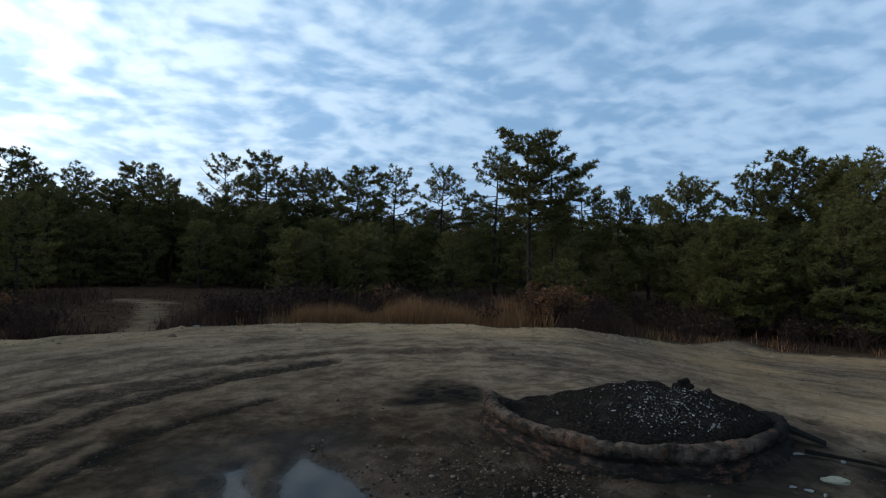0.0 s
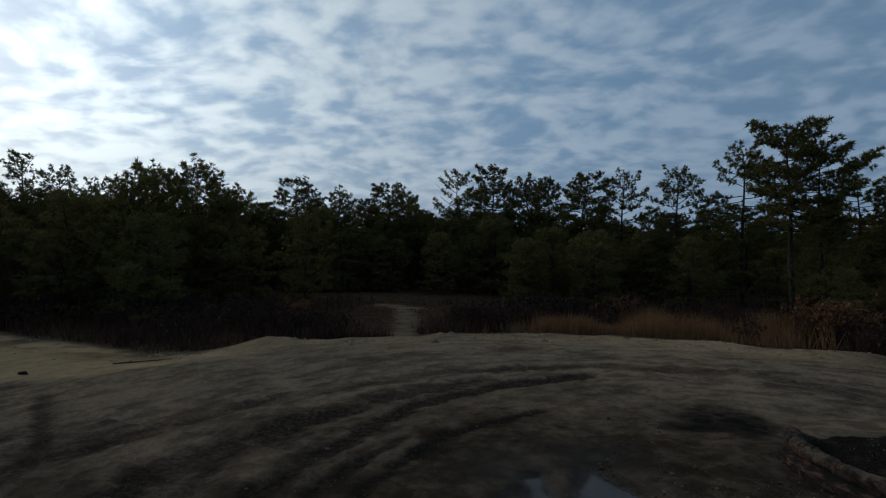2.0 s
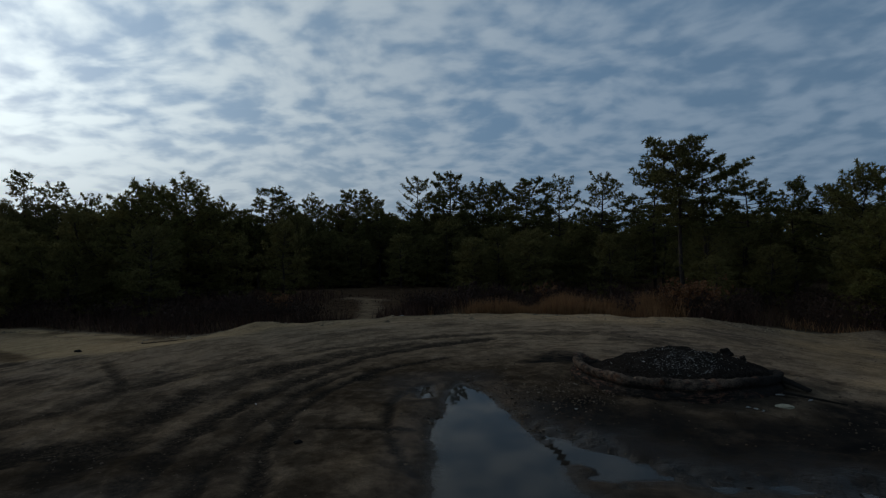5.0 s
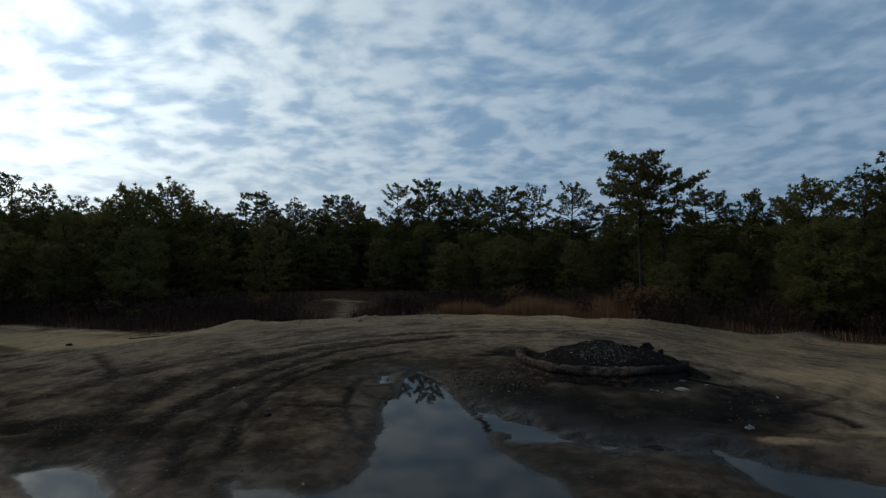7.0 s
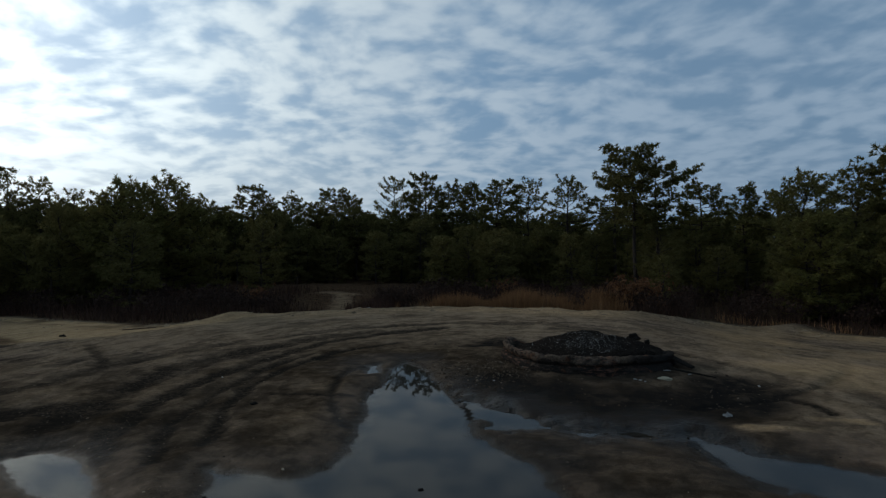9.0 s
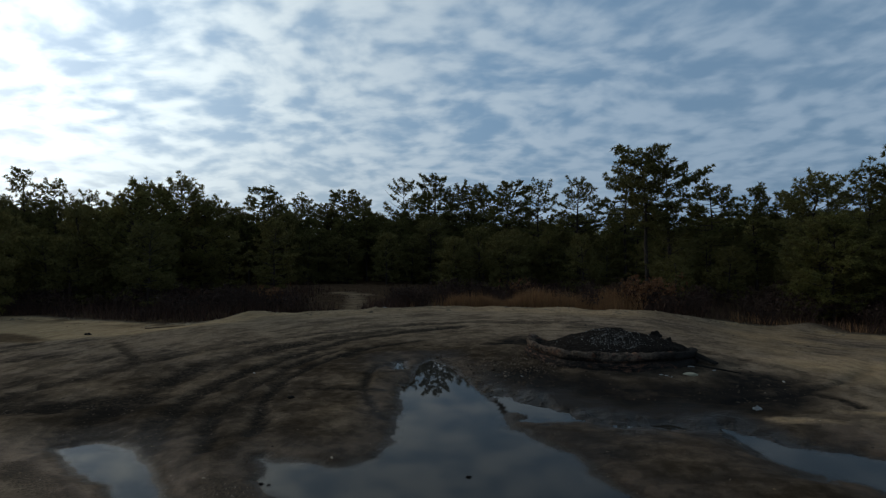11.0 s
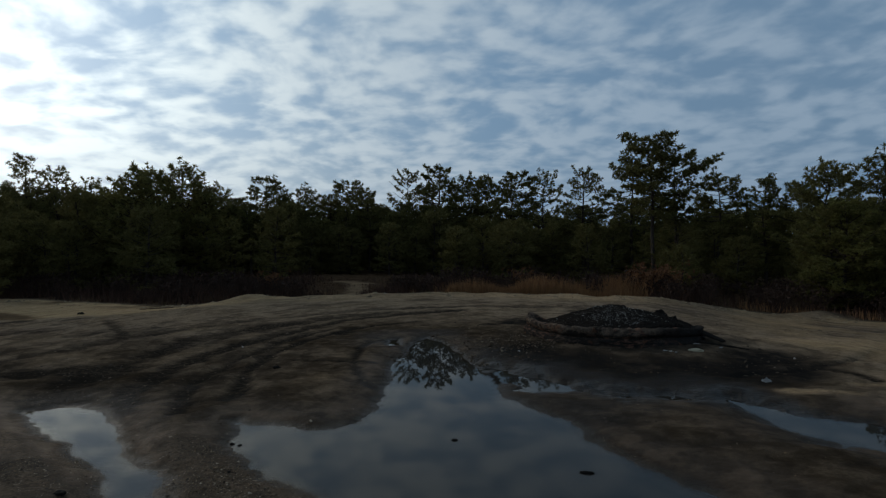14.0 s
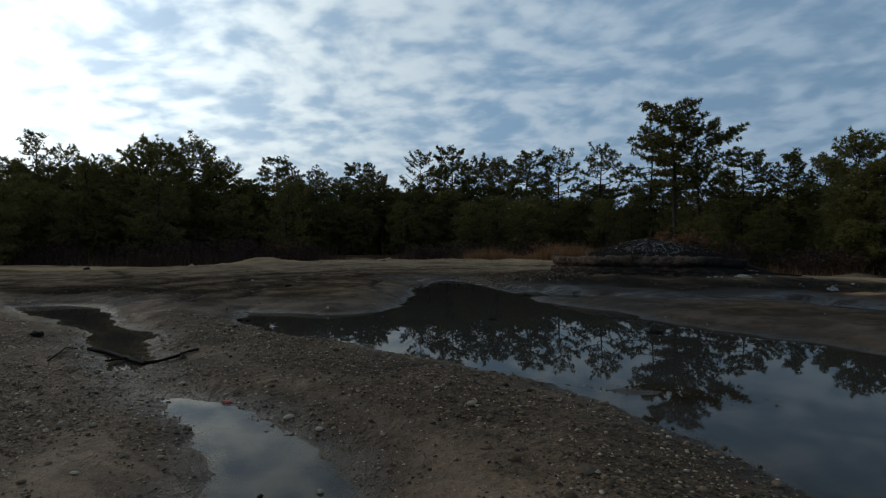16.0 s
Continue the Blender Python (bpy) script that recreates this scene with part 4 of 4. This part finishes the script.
def shrub_meshes(seed, height, leaves, leaf_mat):
    rng = np.random.default_rng(seed)
    paths, tips = [], []
    for k in range(26):
        a, t = rng.uniform(0, math.tau), rng.uniform(0.05, 0.75)
        l = height * rng.uniform(0.6, 1.1)
        p0 = Vector((rng.normal(0, 0.12), rng.normal(0, 0.12), -0.03))
        p1 = p0 + Vector((math.cos(a) * t * l * 0.5, math.sin(a) * t * l * 0.5, l * 0.55))
        p2 = p1 + Vector((math.cos(a) * t * l * 0.6 + rng.normal(0, 0.08), math.sin(a) * t * l * 0.6 + rng.normal(0, 0.08), l * 0.45))
        paths.append([(p0, 0.010), (p1, 0.007), (p2, 0.003)])
        for j in range(3):
            q = p1.lerp(p2, rng.uniform(0, 0.8))
            e = q + Vector(rng.normal(0, 0.16 * height, 3)) + Vector((0, 0, 0.12))
            paths.append([(q, 0.005), (e, 0.0025)])
            tips.append(e)
        tips.append(p2)
    tv, tf = tubes(paths, 3)
    c = [tips[rng.integers(len(tips))] + Vector(rng.normal(0, 0.05, 3)) for k in range(leaves)]
    out = [mesh_of("branchwork", tv, tf, M_TWIG)]
    if leaves:
        cv, cf = tufts(c, np.tile([0, 0, 0.1], (len(c), 1)), rng.uniform(0.06, 0.11, len(c)), 4, rng, 0.4)
        out.append(mesh_of("foliage", cv, cf, leaf_mat))
    return out


def brush():
    bare = [shrub_meshes(201 + k, 0.75, 45, M_TWIG) for k in range(3)]
    oak = shrub_meshes(211, 1.35, 330, M_DRY_LEAF)
    rng = np.random.default_rng(9)

    def plant(meshes, x, y, s, name, label, cat, group):
        ob = new(name)
        ob.matrix_basis = pose(x, y, ground_z(x, y), 0, 0, rng.uniform(0, 360)) @ Matrix.Diagonal((s, s, s, 1))
        for nm, me in zip(("branchwork", "foliage"), meshes):
            tagged(part(nm, me, ob), kind="stuff")
        tagged(ob, label, cat, group)

    for x, y, s in ((3.4, 17.6, 0.95), (4.2, 18.0, 0.85), (3.8, 18.6, 1.0), (-2.2, 20.5, 0.8), (-12.5, 15.2, 0.7)):
        plant(oak, x, y, s, "oak_shrub", "scrub oak holding rust-brown dead leaves", "shrub", "scrub oaks")
    k = 0
    while k < 200:
        f = rng.uniform(0, 1)
        x = -34 + 52 * f
        y = np.interp(x, [p[0] for p in BERM], [p[1] for p in BERM]) + rng.uniform(0.6, 7.5)
        if shore(np.array([x]), np.array([y]), GLADE)[0] < 0.3:
            continue
        if -5.5 < x < 3.2 and y < 19 and rng.uniform() < 0.85:
            continue
        if x > 6.5 and y < 16 and rng.uniform() < 0.6:
            continue
        plant(bare[k % 3], x, y, rng.uniform(0.7, 1.35), "shrub", "leafless red-brown brush at the foot of the pines", "shrub", "brush along the clearing")
        k += 1


brush()


# ---- the fire place ----
def smooth_loop(poly, count):
    """A closed smooth line through the corners."""
    pts = [Vector((*p, 0)) for p in poly]
    n = len(pts)
    out = []
    for k in range(count):
        u = k * n / count
        i, f = int(u), u - int(u)
        a, b, c, d = (pts[(i + j) % n] for j in (-1, 0, 1, 2))
        out.append(0.5 * (2 * b + (c - a) * f + (2 * a - 5 * b + 4 * c - d) * f * f + (3 * b - a - 3 * c + d) * f ** 3))
    return out


def fire_ring():
    loop = smooth_loop(RING, 520)
    mid = Vector((2.25, 6.6, 0))
    profile = [(0.15, -0.12), (0.125, 0.02), (0.11, 0.07), (0.10, 0.11), (0.075, 0.135), (0.02, 0.15), (0.015, 0.17), (0.055, 0.19), (0.075, 0.22), (0.075, 0.26), (0.068, 0.295), (0.045, 0.32), (0.01, 0.33), (-0.03, 0.33), (-0.06, 0.315), (-0.085, 0.27), (-0.11, 0.18), (-0.13, 0.05)]
    verts = []
    m = len(profile)
    for p in loop:
        out = (p - mid)
        out.normalize()
        fade = 1 - 0.75 * float(step(p.y + 0.12 * p.x, 7.1, 8.0)) - 0.25 * float(step(p.x, 3.2, 4.0))
        drop = 0.06 * noise.noise(Vector((p.x * 0.9, p.y * 0.9, 3))) + 0.03 * noise.noise(Vector((p.x * 3.3, p.y * 3.3, 9))) + 0.02 * noise.noise(Vector((p.x * 9, p.y * 9, 5)))
        for o, z in profile:
            q = Vector((p.x * 1.3, p.y * 1.3, z * 6))
            near = noise.voronoi(Vector((p.x * 4.2, p.y * 4.2, z * 7.5)))[0]
            crack = max(0.0, 0.16 - (near[1] - near[0])) / 0.16
            fine = noise.noise(Vector((p.x * 14, p.y * 14, z * 22))) * 0.02 + noise.noise(Vector((p.x * 30, p.y * 30, z * 40))) * 0.012
            bulge = noise.noise(q) * 0.06 + 0.018 * (0.35 - near[0]) - 0.022 * crack + 1.4 * fine
            w = p + out * (o + bulge)
            high = float(step(z, 0.14, 0.3))
            verts.append((w.x, w.y, 0.16 + z * fade * 1.12 + (drop - 0.014 * crack + fine) * high * fade))
    n = len(loop)
    ring = tagged(new("fire_ring"), "crumbling scorched concrete ring of a fire place on sooty sand", "fire ring")
    cuts = [0, 57, 128, 181, 252, 310, 379, 447, 520]
    for a, b in zip(cuts, cuts[1:]):
        count = b - a
        v = [tuple(Vector(verts[((a + i) % n) * m + k]).lerp(Vector(verts[((a + (1 if i == 0 else count - 1)) % n) * m + k]), 0.04 if i in (0, count) else 0.0)) for i in range(count + 1) for k in range(m)]
        f = [(i * m + k, (i + 1) * m + k, (i + 1) * m + k + 1, i * m + k + 1) for i in range(count) for k in range(m - 1)]
        f += [tuple(range(m))[::-1], tuple(count * m + k for k in range(m))]
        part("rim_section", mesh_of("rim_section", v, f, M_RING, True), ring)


def mound_z(x, y):
    r = np.hypot((x - 2.5) / 1.75, (y - 6.45) / 1.35)
    return 0.33 + 0.50 * np.clip(1 - r ** 1.5, 0, 1) - 0.06 * np.clip(r - 0.8, 0, 1) + 0.06 * fbm(x * 3.2, y * 3.2, 71, 5) + 0.02 * fbm(x * 11, y * 11, 76, 2)


def ash_mound():
    loop = smooth_loop(RING, 130)
    mid = Vector((2.3, 6.6, 0))
    verts, faces = [(mid.x, mid.y, float(mound_z(np.array([mid.x]), np.array([mid.y]))[0]))], []
    rings = 44
    n = len(loop)
    for j in range(1, rings + 1):
        for p in loop:
            q = mid.lerp(p, j / rings * 0.95)
            verts.append((q.x, q.y, float(mound_z(np.array([q.x]), np.array([q.y]))[0]) - (0.2 if j == rings else 0)))
    for k in range(n):
        faces.append((0, 1 + k, 1 + (k + 1) % n))
        for j in range(rings - 1):
            a, b = 1 + j * n + k, 1 + j * n + (k + 1) % n
            faces.append((a, a + n, b + n, b))
    mound = new("ash_mound", mesh_of("ash_mound", verts, faces, M_ASH, True))
    tagged(mound, "heap of black charcoal and ash flecked with white bits", "ash heap", kind="stuff")
    rng = np.random.default_rng(14)
    v, f = [], []
    for k in range(1100):
        if k < 800:
            x, y = rng.normal(2.5, 0.36), rng.normal(5.92, 0.26)
        else:
            x, y = rng.uniform(1.1, 3.6), rng.uniform(5.6, 7.2)
        if shore(np.array([x]), np.array([y]), RING)[0] > -0.2:
            continue
        z = float(mound_z(np.array([x]), np.array([y]))[0])
        s = 0.0046 * math.exp(rng.normal(0, 0.5))
        q = Euler(rng.uniform(-0.7, 0.7, 3) * np.array([1, 1, 4]))
        b = len(v)
        h = s * 0.35
        s, thin = s * rng.uniform(0.8, 2.2), rng.uniform(0.2, 0.9)
        for c in ((-s, -s * 0.6, -h), (s, -s * 0.5, -h), (s * 0.8, s * 0.6, -h), (-s * 0.7, s * 0.5, -h), (-s * 0.8, -s * 0.5, h), (s * 0.8, -s * 0.4, h), (s * 0.6, s * 0.5, h), (-s * 0.6, s * 0.4, h)):
            p = Vector((c[0], c[1] * thin, c[2]))
            p.rotate(q)
            v.append((x + p.x, y + p.y, z + p.z + 0.004))
        f += [(b + 4, b + 5, b + 6, b + 7), (b, b + 1, b + 5, b + 4), (b + 1, b + 2, b + 6, b + 5), (b + 2, b + 3, b + 7, b + 6), (b + 3, b, b + 4, b + 7)]
    tagged(new("burnt_bits", mesh_of("burnt_bits", v, f, M_WHITE)), "white burnt bits scattered over the black ash", "debris", kind="stuff")


fire_ring()
ash_mound()


def lump(name, x, y, z, size, seed, mat, label, cat, group="", turn=0, rough=0.35, tilt=0):
    """An uneven stone, chunk or crumpled scrap."""
    bm = bmesh.new()
    bmesh.ops.create_icosphere(bm, subdivisions=3, radius=1)
    for v in bm.verts:
        q = v.co * 1.3 + Vector((seed * 3.7, 0, 0))
        v.co *= 1 + rough * noise.noise(q) + rough * 0.5 * noise.noise(q * 2.7)
        v.co = Vector((v.co.x * size[0], v.co.y * size[1], v.co.z * size[2]))
    me = bpy.data.meshes.new(name)
    bm.to_mesh(me)
    bm.free()
    me.materials.append(mat)
    ob = new(name, me)
    ob.matrix_basis = pose(x, y, (ground_z(x, y) if z is None else z) + size[2] * 0.55, tilt, 0, turn)
    return tagged(ob, label, cat, group)


lump("flat_stone", 3.87, 5.3, None, (0.125, 0.07, 0.035), 1, M_SLAB, "flat pale tan stone slab lying on sooty ground", "stone", turn=-15)
lump("crumpled_paper", 4.58, 3.44, None, (0.045, 0.028, 0.028), 2, M_LITTER, "crumpled white paper wrapper on damp sand", "litter", turn=30, rough=1.1)
for k, (x, y, a, b) in enumerate([(3.95, 6.0, 0.10, 0.035), (4.35, 5.85, 0.09, 0.03), (4.2, 6.05, 0.05, 0.03), (3.45, 5.05, 0.07, 0.03), (3.35, 5.15, 0.05, 0.02), (3.52, 4.95, 0.05, 0.02), (5.45, 5.6, 0.06, 0.02), (-4.49, 3.59, 0.07, 0.015), (0.85, 4.55, 0.04, 0.02)]):
    lump("paper_scrap", x, y, None, (a * 0.65, b * 0.65, 0.012), 10 + k, M_LITTER, "torn scrap of pale litter on sooty ground", "litter", "scraps round the fire place", k * 47, 0.6)
for k, (x, y, z, a) in enumerate([(3.38, 7.55, 0.50, 0.12), (3.66, 7.42, 0.45, 0.08)]):
    lump("charred_chunk", x, y, z, (a, a * 0.7, a * 0.75), 30 + k, M_CHAR, "charred black chunk on the rim of the fire ring", "charred wood", "chunks on the rim", k * 71, 0.6)


def plank(name, a, b, width, thick, mat, label, cat):
    """A burnt board from a to b."""
    a, b = Vector(a), Vector(b)
    bm = bmesh.new()
    n = 14
    rows = []
    for k in range(n + 1):
        f = k / n
        c = a.lerp(b, f)
        w = width * (1 - 0.55 * f) * (1 + 0.25 * noise.noise(Vector((f * 6, 1, 0))))
        h = thick * (1 - 0.5 * f) * (1 + 0.3 * noise.noise(Vector((f * 7, 5, 0))))
        side = (b - a).cross(Vector((0, 0, 1))).normalized()
        rows.append([bm.verts.new(c + side * w * sx + Vector((0, 0, h * sz))) for sx, sz in ((-1, -0.5), (1, -0.5), (0.85, 0.6), (0.2, 1.0), (-0.8, 0.7))])
    for r, q in zip(rows, rows[1:]):
        for j in range(5):
            bm.faces.new((r[j], r[(j + 1) % 5], q[(j + 1) % 5], q[j]))
    bm.faces.new(rows[0][::-1])
    bm.faces.new(rows[-1])
    bmesh.ops.recalc_face_normals(bm, faces=bm.faces)
    me = bpy.data.meshes.new(name)
    bm.to_mesh(me)
    bm.free()
    me.materials.append(mat)
    return tagged(new(name, me), label, cat)


plank("charred_board", (3.75, 6.75, 0.46), (4.45, 6.25, 0.22), 0.16, 0.05, M_CHAR, "charred black board leaning off the fire ring", "board")
plank("charred_stick", (4.0, 5.95, 0.24), (4.75, 5.55, 0.20), 0.035, 0.03, M_CHAR, "burnt stick lying on sooty ground", "stick")


def twig():
    pts = [(-0.88, -2.27), (-0.72, -2.28), (-0.56, -2.32), (-0.45, -2.35), (-0.35, -2.41), (-0.25, -2.43), (-0.15, -2.42), (-0.11, -2.33), (-0.13, -2.23), (-0.14, -2.14)]
    path = [((x, y, max(ground_z(x, y), 0.0) + 0.010 + 0.005 * math.sin(k * 2.1)), 0.0125 - 0.0008 * k + 0.002 * (k % 2)) for k, (x, y) in enumerate(pts)]
    more = [[(path[5][0], 0.008), ((-0.20, -2.45, 0.02), 0.004)], [(path[3][0], 0.008), ((-0.44, -2.50, 0.02), 0.004)]]
    v, f = tubes([path] + more, 7)
    tagged(new("twig", mesh_of("twig", v, f, M_DARKBIT, True)), "crooked dark twig lying across a puddle", "twig")


twig()


def thin_stick():
    line = [(-0.67, -2.65), (-0.77, -2.53), (-0.87, -2.41), (-0.96, -2.28), (-1.07, -2.16)]
    v, f = tubes([[((x + 0.012 * math.sin(k * 2.4), y, ground_z(x, y) + 0.008), 0.006 - 0.0008 * k) for k, (x, y) in enumerate(line)]], 6)
    tagged(new("stick", mesh_of("stick", v, f, M_DARKBIT, True)), "thin dark stick lying on damp grit", "stick")


thin_stick()
lump("driftwood", 2.42, -0.3, 0.0, (0.06, 0.02, 0.012), 41, M_DARKBIT, "soggy brown bark scrap floating in the puddle", "bark scrap", turn=10)
for k, (x, y, a) in enumerate([(-1.48, -2.19, 0.045), (1.26, -3.0, 0.009), (1.43, -3.53, 0.013), (-1.07, -0.71, 0.026), (-0.98, -0.71, 0.022), (-0.51, -1.41, 0.02), (1.05, 0.12, 0.03), (-2.6, 2.1, 0.06), (0.4, -3.62, 0.02)]):
    lump("dark_clod", x, y, max(ground_z(x, y), -0.005), (a, a * 0.7, a * 0.45), 50 + k, M_DARKBIT, "small dark wet clod beside the puddles", "clod", "clods by the puddles", k * 61, 0.5)
lump("red_scrap", 0.74, -2.88, None, (0.022, 0.010, 0.005), 61, M_RED, "tiny faded red plastic scrap on gravel", "litter", rough=0.5)
lump("pale_pebble", 1.56, -3.46, 0.0, (0.010, 0.008, 0.006), 62, M_SLAB, "pale pebble at the edge of the puddle", "pebble")
lump("flat_pebble", 1.0, -3.7, None, (0.012, 0.008, 0.004), 63, M_SLAB, "flat tan pebble on gravel", "pebble")


def pebbles(name, count, box, size, seed, label, sub, mat=M_PEBBLE):
    rng = np.random.default_rng(seed)
    bm = bmesh.new()
    bmesh.ops.create_icosphere(bm, subdivisions=max(sub, 1), radius=1)
    ball = np.array([v.co[:] for v in bm.verts])
    tri = np.array([[v.index for v in f.verts] for f in bm.faces])
    if sub == 0:
        ball = np.array([(1, 0, 0), (0, 1, 0), (-1, 0, 0), (0, -1, 0), (0, 0, 1), (0, 0, -1)], float)
        tri = np.array([(0, 1, 4), (1, 2, 4), (2, 3, 4), (3, 0, 4)])
    bm.free()
    x, y = rng.uniform(box[0], box[1], count), rng.uniform(box[2], box[3], count)
    z, wet, soot, sand, litter, rut, d, mire = land(x, y)
    thick = 0.03 + 0.97 * stony(x, y, d)
    keep = (d > -0.06) & (thick > rng.uniform(0, 1, count))
    x, y, z = x[keep], y[keep], z[keep]
    n = len(x)
    s = size * np.exp(rng.normal(0, 0.42, n))
    shape = rng.uniform(0.6, 1.2, (n, 1, 3)) * np.array([1.1, 1.0, 0.65])
    v = ball[None] * (1 + 0.22 * rng.normal(size=(n, len(ball), 1))) * shape * s[:, None, None]
    a = rng.uniform(0, math.tau, n)[:, None]
    vx, vy = v[:, :, 0] * np.cos(a) - v[:, :, 1] * np.sin(a), v[:, :, 0] * np.sin(a) + v[:, :, 1] * np.cos(a)
    v = np.stack([vx + x[:, None], vy + y[:, None], v[:, :, 2] + (z + s * 0.25)[:, None]], 2).reshape(-1, 3)
    f = (tri[None] + (np.arange(n) * len(ball))[:, None, None]).reshape(-1, 3)
    tagged(new(name, mesh_of(name, v, f, mat, True)), label, "gravel", kind="stuff")


pebbles("gravel", 15000, (-0.8, 4.0, -4.3, -1.0), 0.0042, 91, "tan and white quartz gravel on damp sand", 1)
pebbles("bank_crumbs", 13000, (-1.6, 3.2, -4.2, -0.9), 0.0052, 95, "dark crumbs of damp soil on the gravel bank", 0, M_MUD)
pebbles("fine_gravel", 110000, (-2.5, 4.2, -4.4, -0.6), 0.0032, 94, "fine brown grit on damp sand", 0)
pebbles("scattered_gravel", 9000, (-4.5, 5.5, -4.0, 3.5), 0.0050, 92, "loose gravel thinly strewn over the clearing", 1)
pebbles("pit_gravel", 12000, (-1.5, 5.0, 3.6, 8.0), 0.0115, 93, "gravel and clinker round the fire place", 1, M_CLINKER)


def loose_pebbles():
    """Larger stones that lie singly on the gravel round the near puddles."""
    rng = np.random.default_rng(101)
    shapes = []
    for k in range(8):
        bm = bmesh.new()
        bmesh.ops.create_icosphere(bm, subdivisions=2, radius=1)
        for v in bm.verts:
            v.co *= 1 + 0.3 * noise.noise(v.co * 1.1 + Vector((k * 5.3, 0, 0))) + 0.12 * noise.noise(v.co * 3 + Vector((k, 2, 0)))
            v.co.z *= 0.6
        me = bpy.data.meshes.new("pebble")
        bm.to_mesh(me)
        bm.free()
        me.polygons.foreach_set("use_smooth", np.ones(len(me.polygons), bool))
        me.materials.append(M_STONE)
        shapes.append(me)
    made = 0
    while made < 130:
        x, y = rng.uniform(-1.0, 2.9), rng.uniform(-4.0, -1.2)
        z, wet, soot, sand, litter, rut, d, mire = land(np.array([x]), np.array([y]))
        if d[0] < 0.0 or stony(np.array([x]), np.array([y]), d)[0] < rng.uniform(0.1, 0.9):
            continue
        r = 0.0085 * math.exp(rng.normal(0, 0.3))
        ob = new("pebble", shapes[made % 8])
        ob.matrix_basis = pose(x, y, float(z[0]) + 0.3 * r, 0, 0, rng.uniform(0, 360)) @ Matrix.Diagonal((r * rng.uniform(0.9, 1.5), r, r, 1))
        tagged(ob, "small tan quartz pebble on the damp gravel bank", "pebble", "pebbles on the gravel bank")
        made += 1


def clods():
    """Clods of sand along the rim of the clearing."""
    rng = np.random.default_rng(96)
    n = 2600
    x = rng.uniform(-20, 12, n)
    y = np.interp(x, [p[0] for p in BERM], [p[1] for p in BERM]) - np.abs(rng.normal(0, 0.7, n)) + 0.25
    z, wet, soot, sand, litter, rut, d, mire = land(x, y)
    keep = vnoise(x * 0.8, y * 0.8, 97) + 0.25 > rng.uniform(0, 0.7, n)
    x, y, z = x[keep], y[keep], z[keep]
    n = len(x)
    s = 0.022 * np.exp(rng.normal(0, 0.5, n))
    ball = np.array([(1, 0, 0), (0.3, 0.95, 0), (-0.8, 0.6, 0), (-0.8, -0.6, 0), (0.3, -0.95, 0), (0.1, 0.0, 0.9)])
    tri = np.array([(0, 1, 5), (1, 2, 5), (2, 3, 5), (3, 4, 5), (4, 0, 5)])
    v = ball[None] * (1 + 0.25 * rng.normal(size=(n, 6, 1))) * s[:, None, None] * np.array([1.3, 1.0, 0.8])
    v = v + np.stack([x, y, z], 1)[:, None, :]
    f = (tri[None] + (np.arange(n) * 6)[:, None, None]).reshape(-1, 3)
    tagged(new("sand_clods", mesh_of("sand_clods", v.reshape(-1, 3), f, M_CLOD)), "crumbled sand clods along the edge of the clearing", "clods", kind="stuff")



def mud_clods():
    """Dark crumbs that wheels have thrown up along the tracks."""
    rng = np.random.default_rng(98)
    n = 26000
    x, y = rng.uniform(-9, 7.5, n), rng.uniform(-1.5, 12.5, n)
    z, wet, soot, sand, litter, rut, d, mire = land(x, y)
    keep = (d > 0.15) & (shore(x, y, RING) > 0.2) & (0.05 + 0.75 * np.clip(rut, 0, 1) + 0.3 * vnoise(x * 1.1, y * 1.1, 99) > rng.uniform(0.1, 1, n))
    x, y, z = x[keep], y[keep], z[keep]
    n = len(x)
    s = 0.009 * np.exp(rng.normal(0, 0.4, n))
    ball = np.array([(1, 0, 0), (0.3, 0.95, 0), (-0.8, 0.6, 0), (-0.8, -0.6, 0), (0.3, -0.95, 0), (0.1, 0.0, 0.9)])
    tri = np.array([(0, 1, 5), (1, 2, 5), (2, 3, 5), (3, 4, 5), (4, 0, 5)])
    v = ball[None] * (1 + 0.3 * rng.normal(size=(n, 6, 1))) * s[:, None, None] * rng.uniform(0.7, 1.4, (n, 1, 3)) * np.array([1.2, 1.1, 0.8])
    v = v + np.stack([x, y, z - 0.002], 1)[:, None, :]
    f = (tri[None] + (np.arange(n) * 6)[:, None, None]).reshape(-1, 3)
    tagged(new("mud_clods", mesh_of("mud_clods", v.reshape(-1, 3), f, M_MUD)), "dark mud crumbs strewn along the wheel tracks", "clods", kind="stuff")


loose_pebbles()
mud_clods()
clods()
plank("fallen_stick", (-12.1, 7.95, 0.14), (-10.9, 9.2, 0.17), 0.016, 0.02, M_TWIG, "dark weathered stick lying on pale sand", "stick")
lump("dark_clod", -12.9, 6.6, None, (0.10, 0.06, 0.04), 71, M_DARKBIT, "dark chunk lying on pale sand", "clod", "clods by the puddles", 20, 0.5)
lump("paper_scrap", -6.7, 14.8, None, (0.07, 0.04, 0.02), 72, M_LITTER, "torn scrap of pale litter on the sandy bank", "litter", "scraps round the fire place", 10, 0.5)
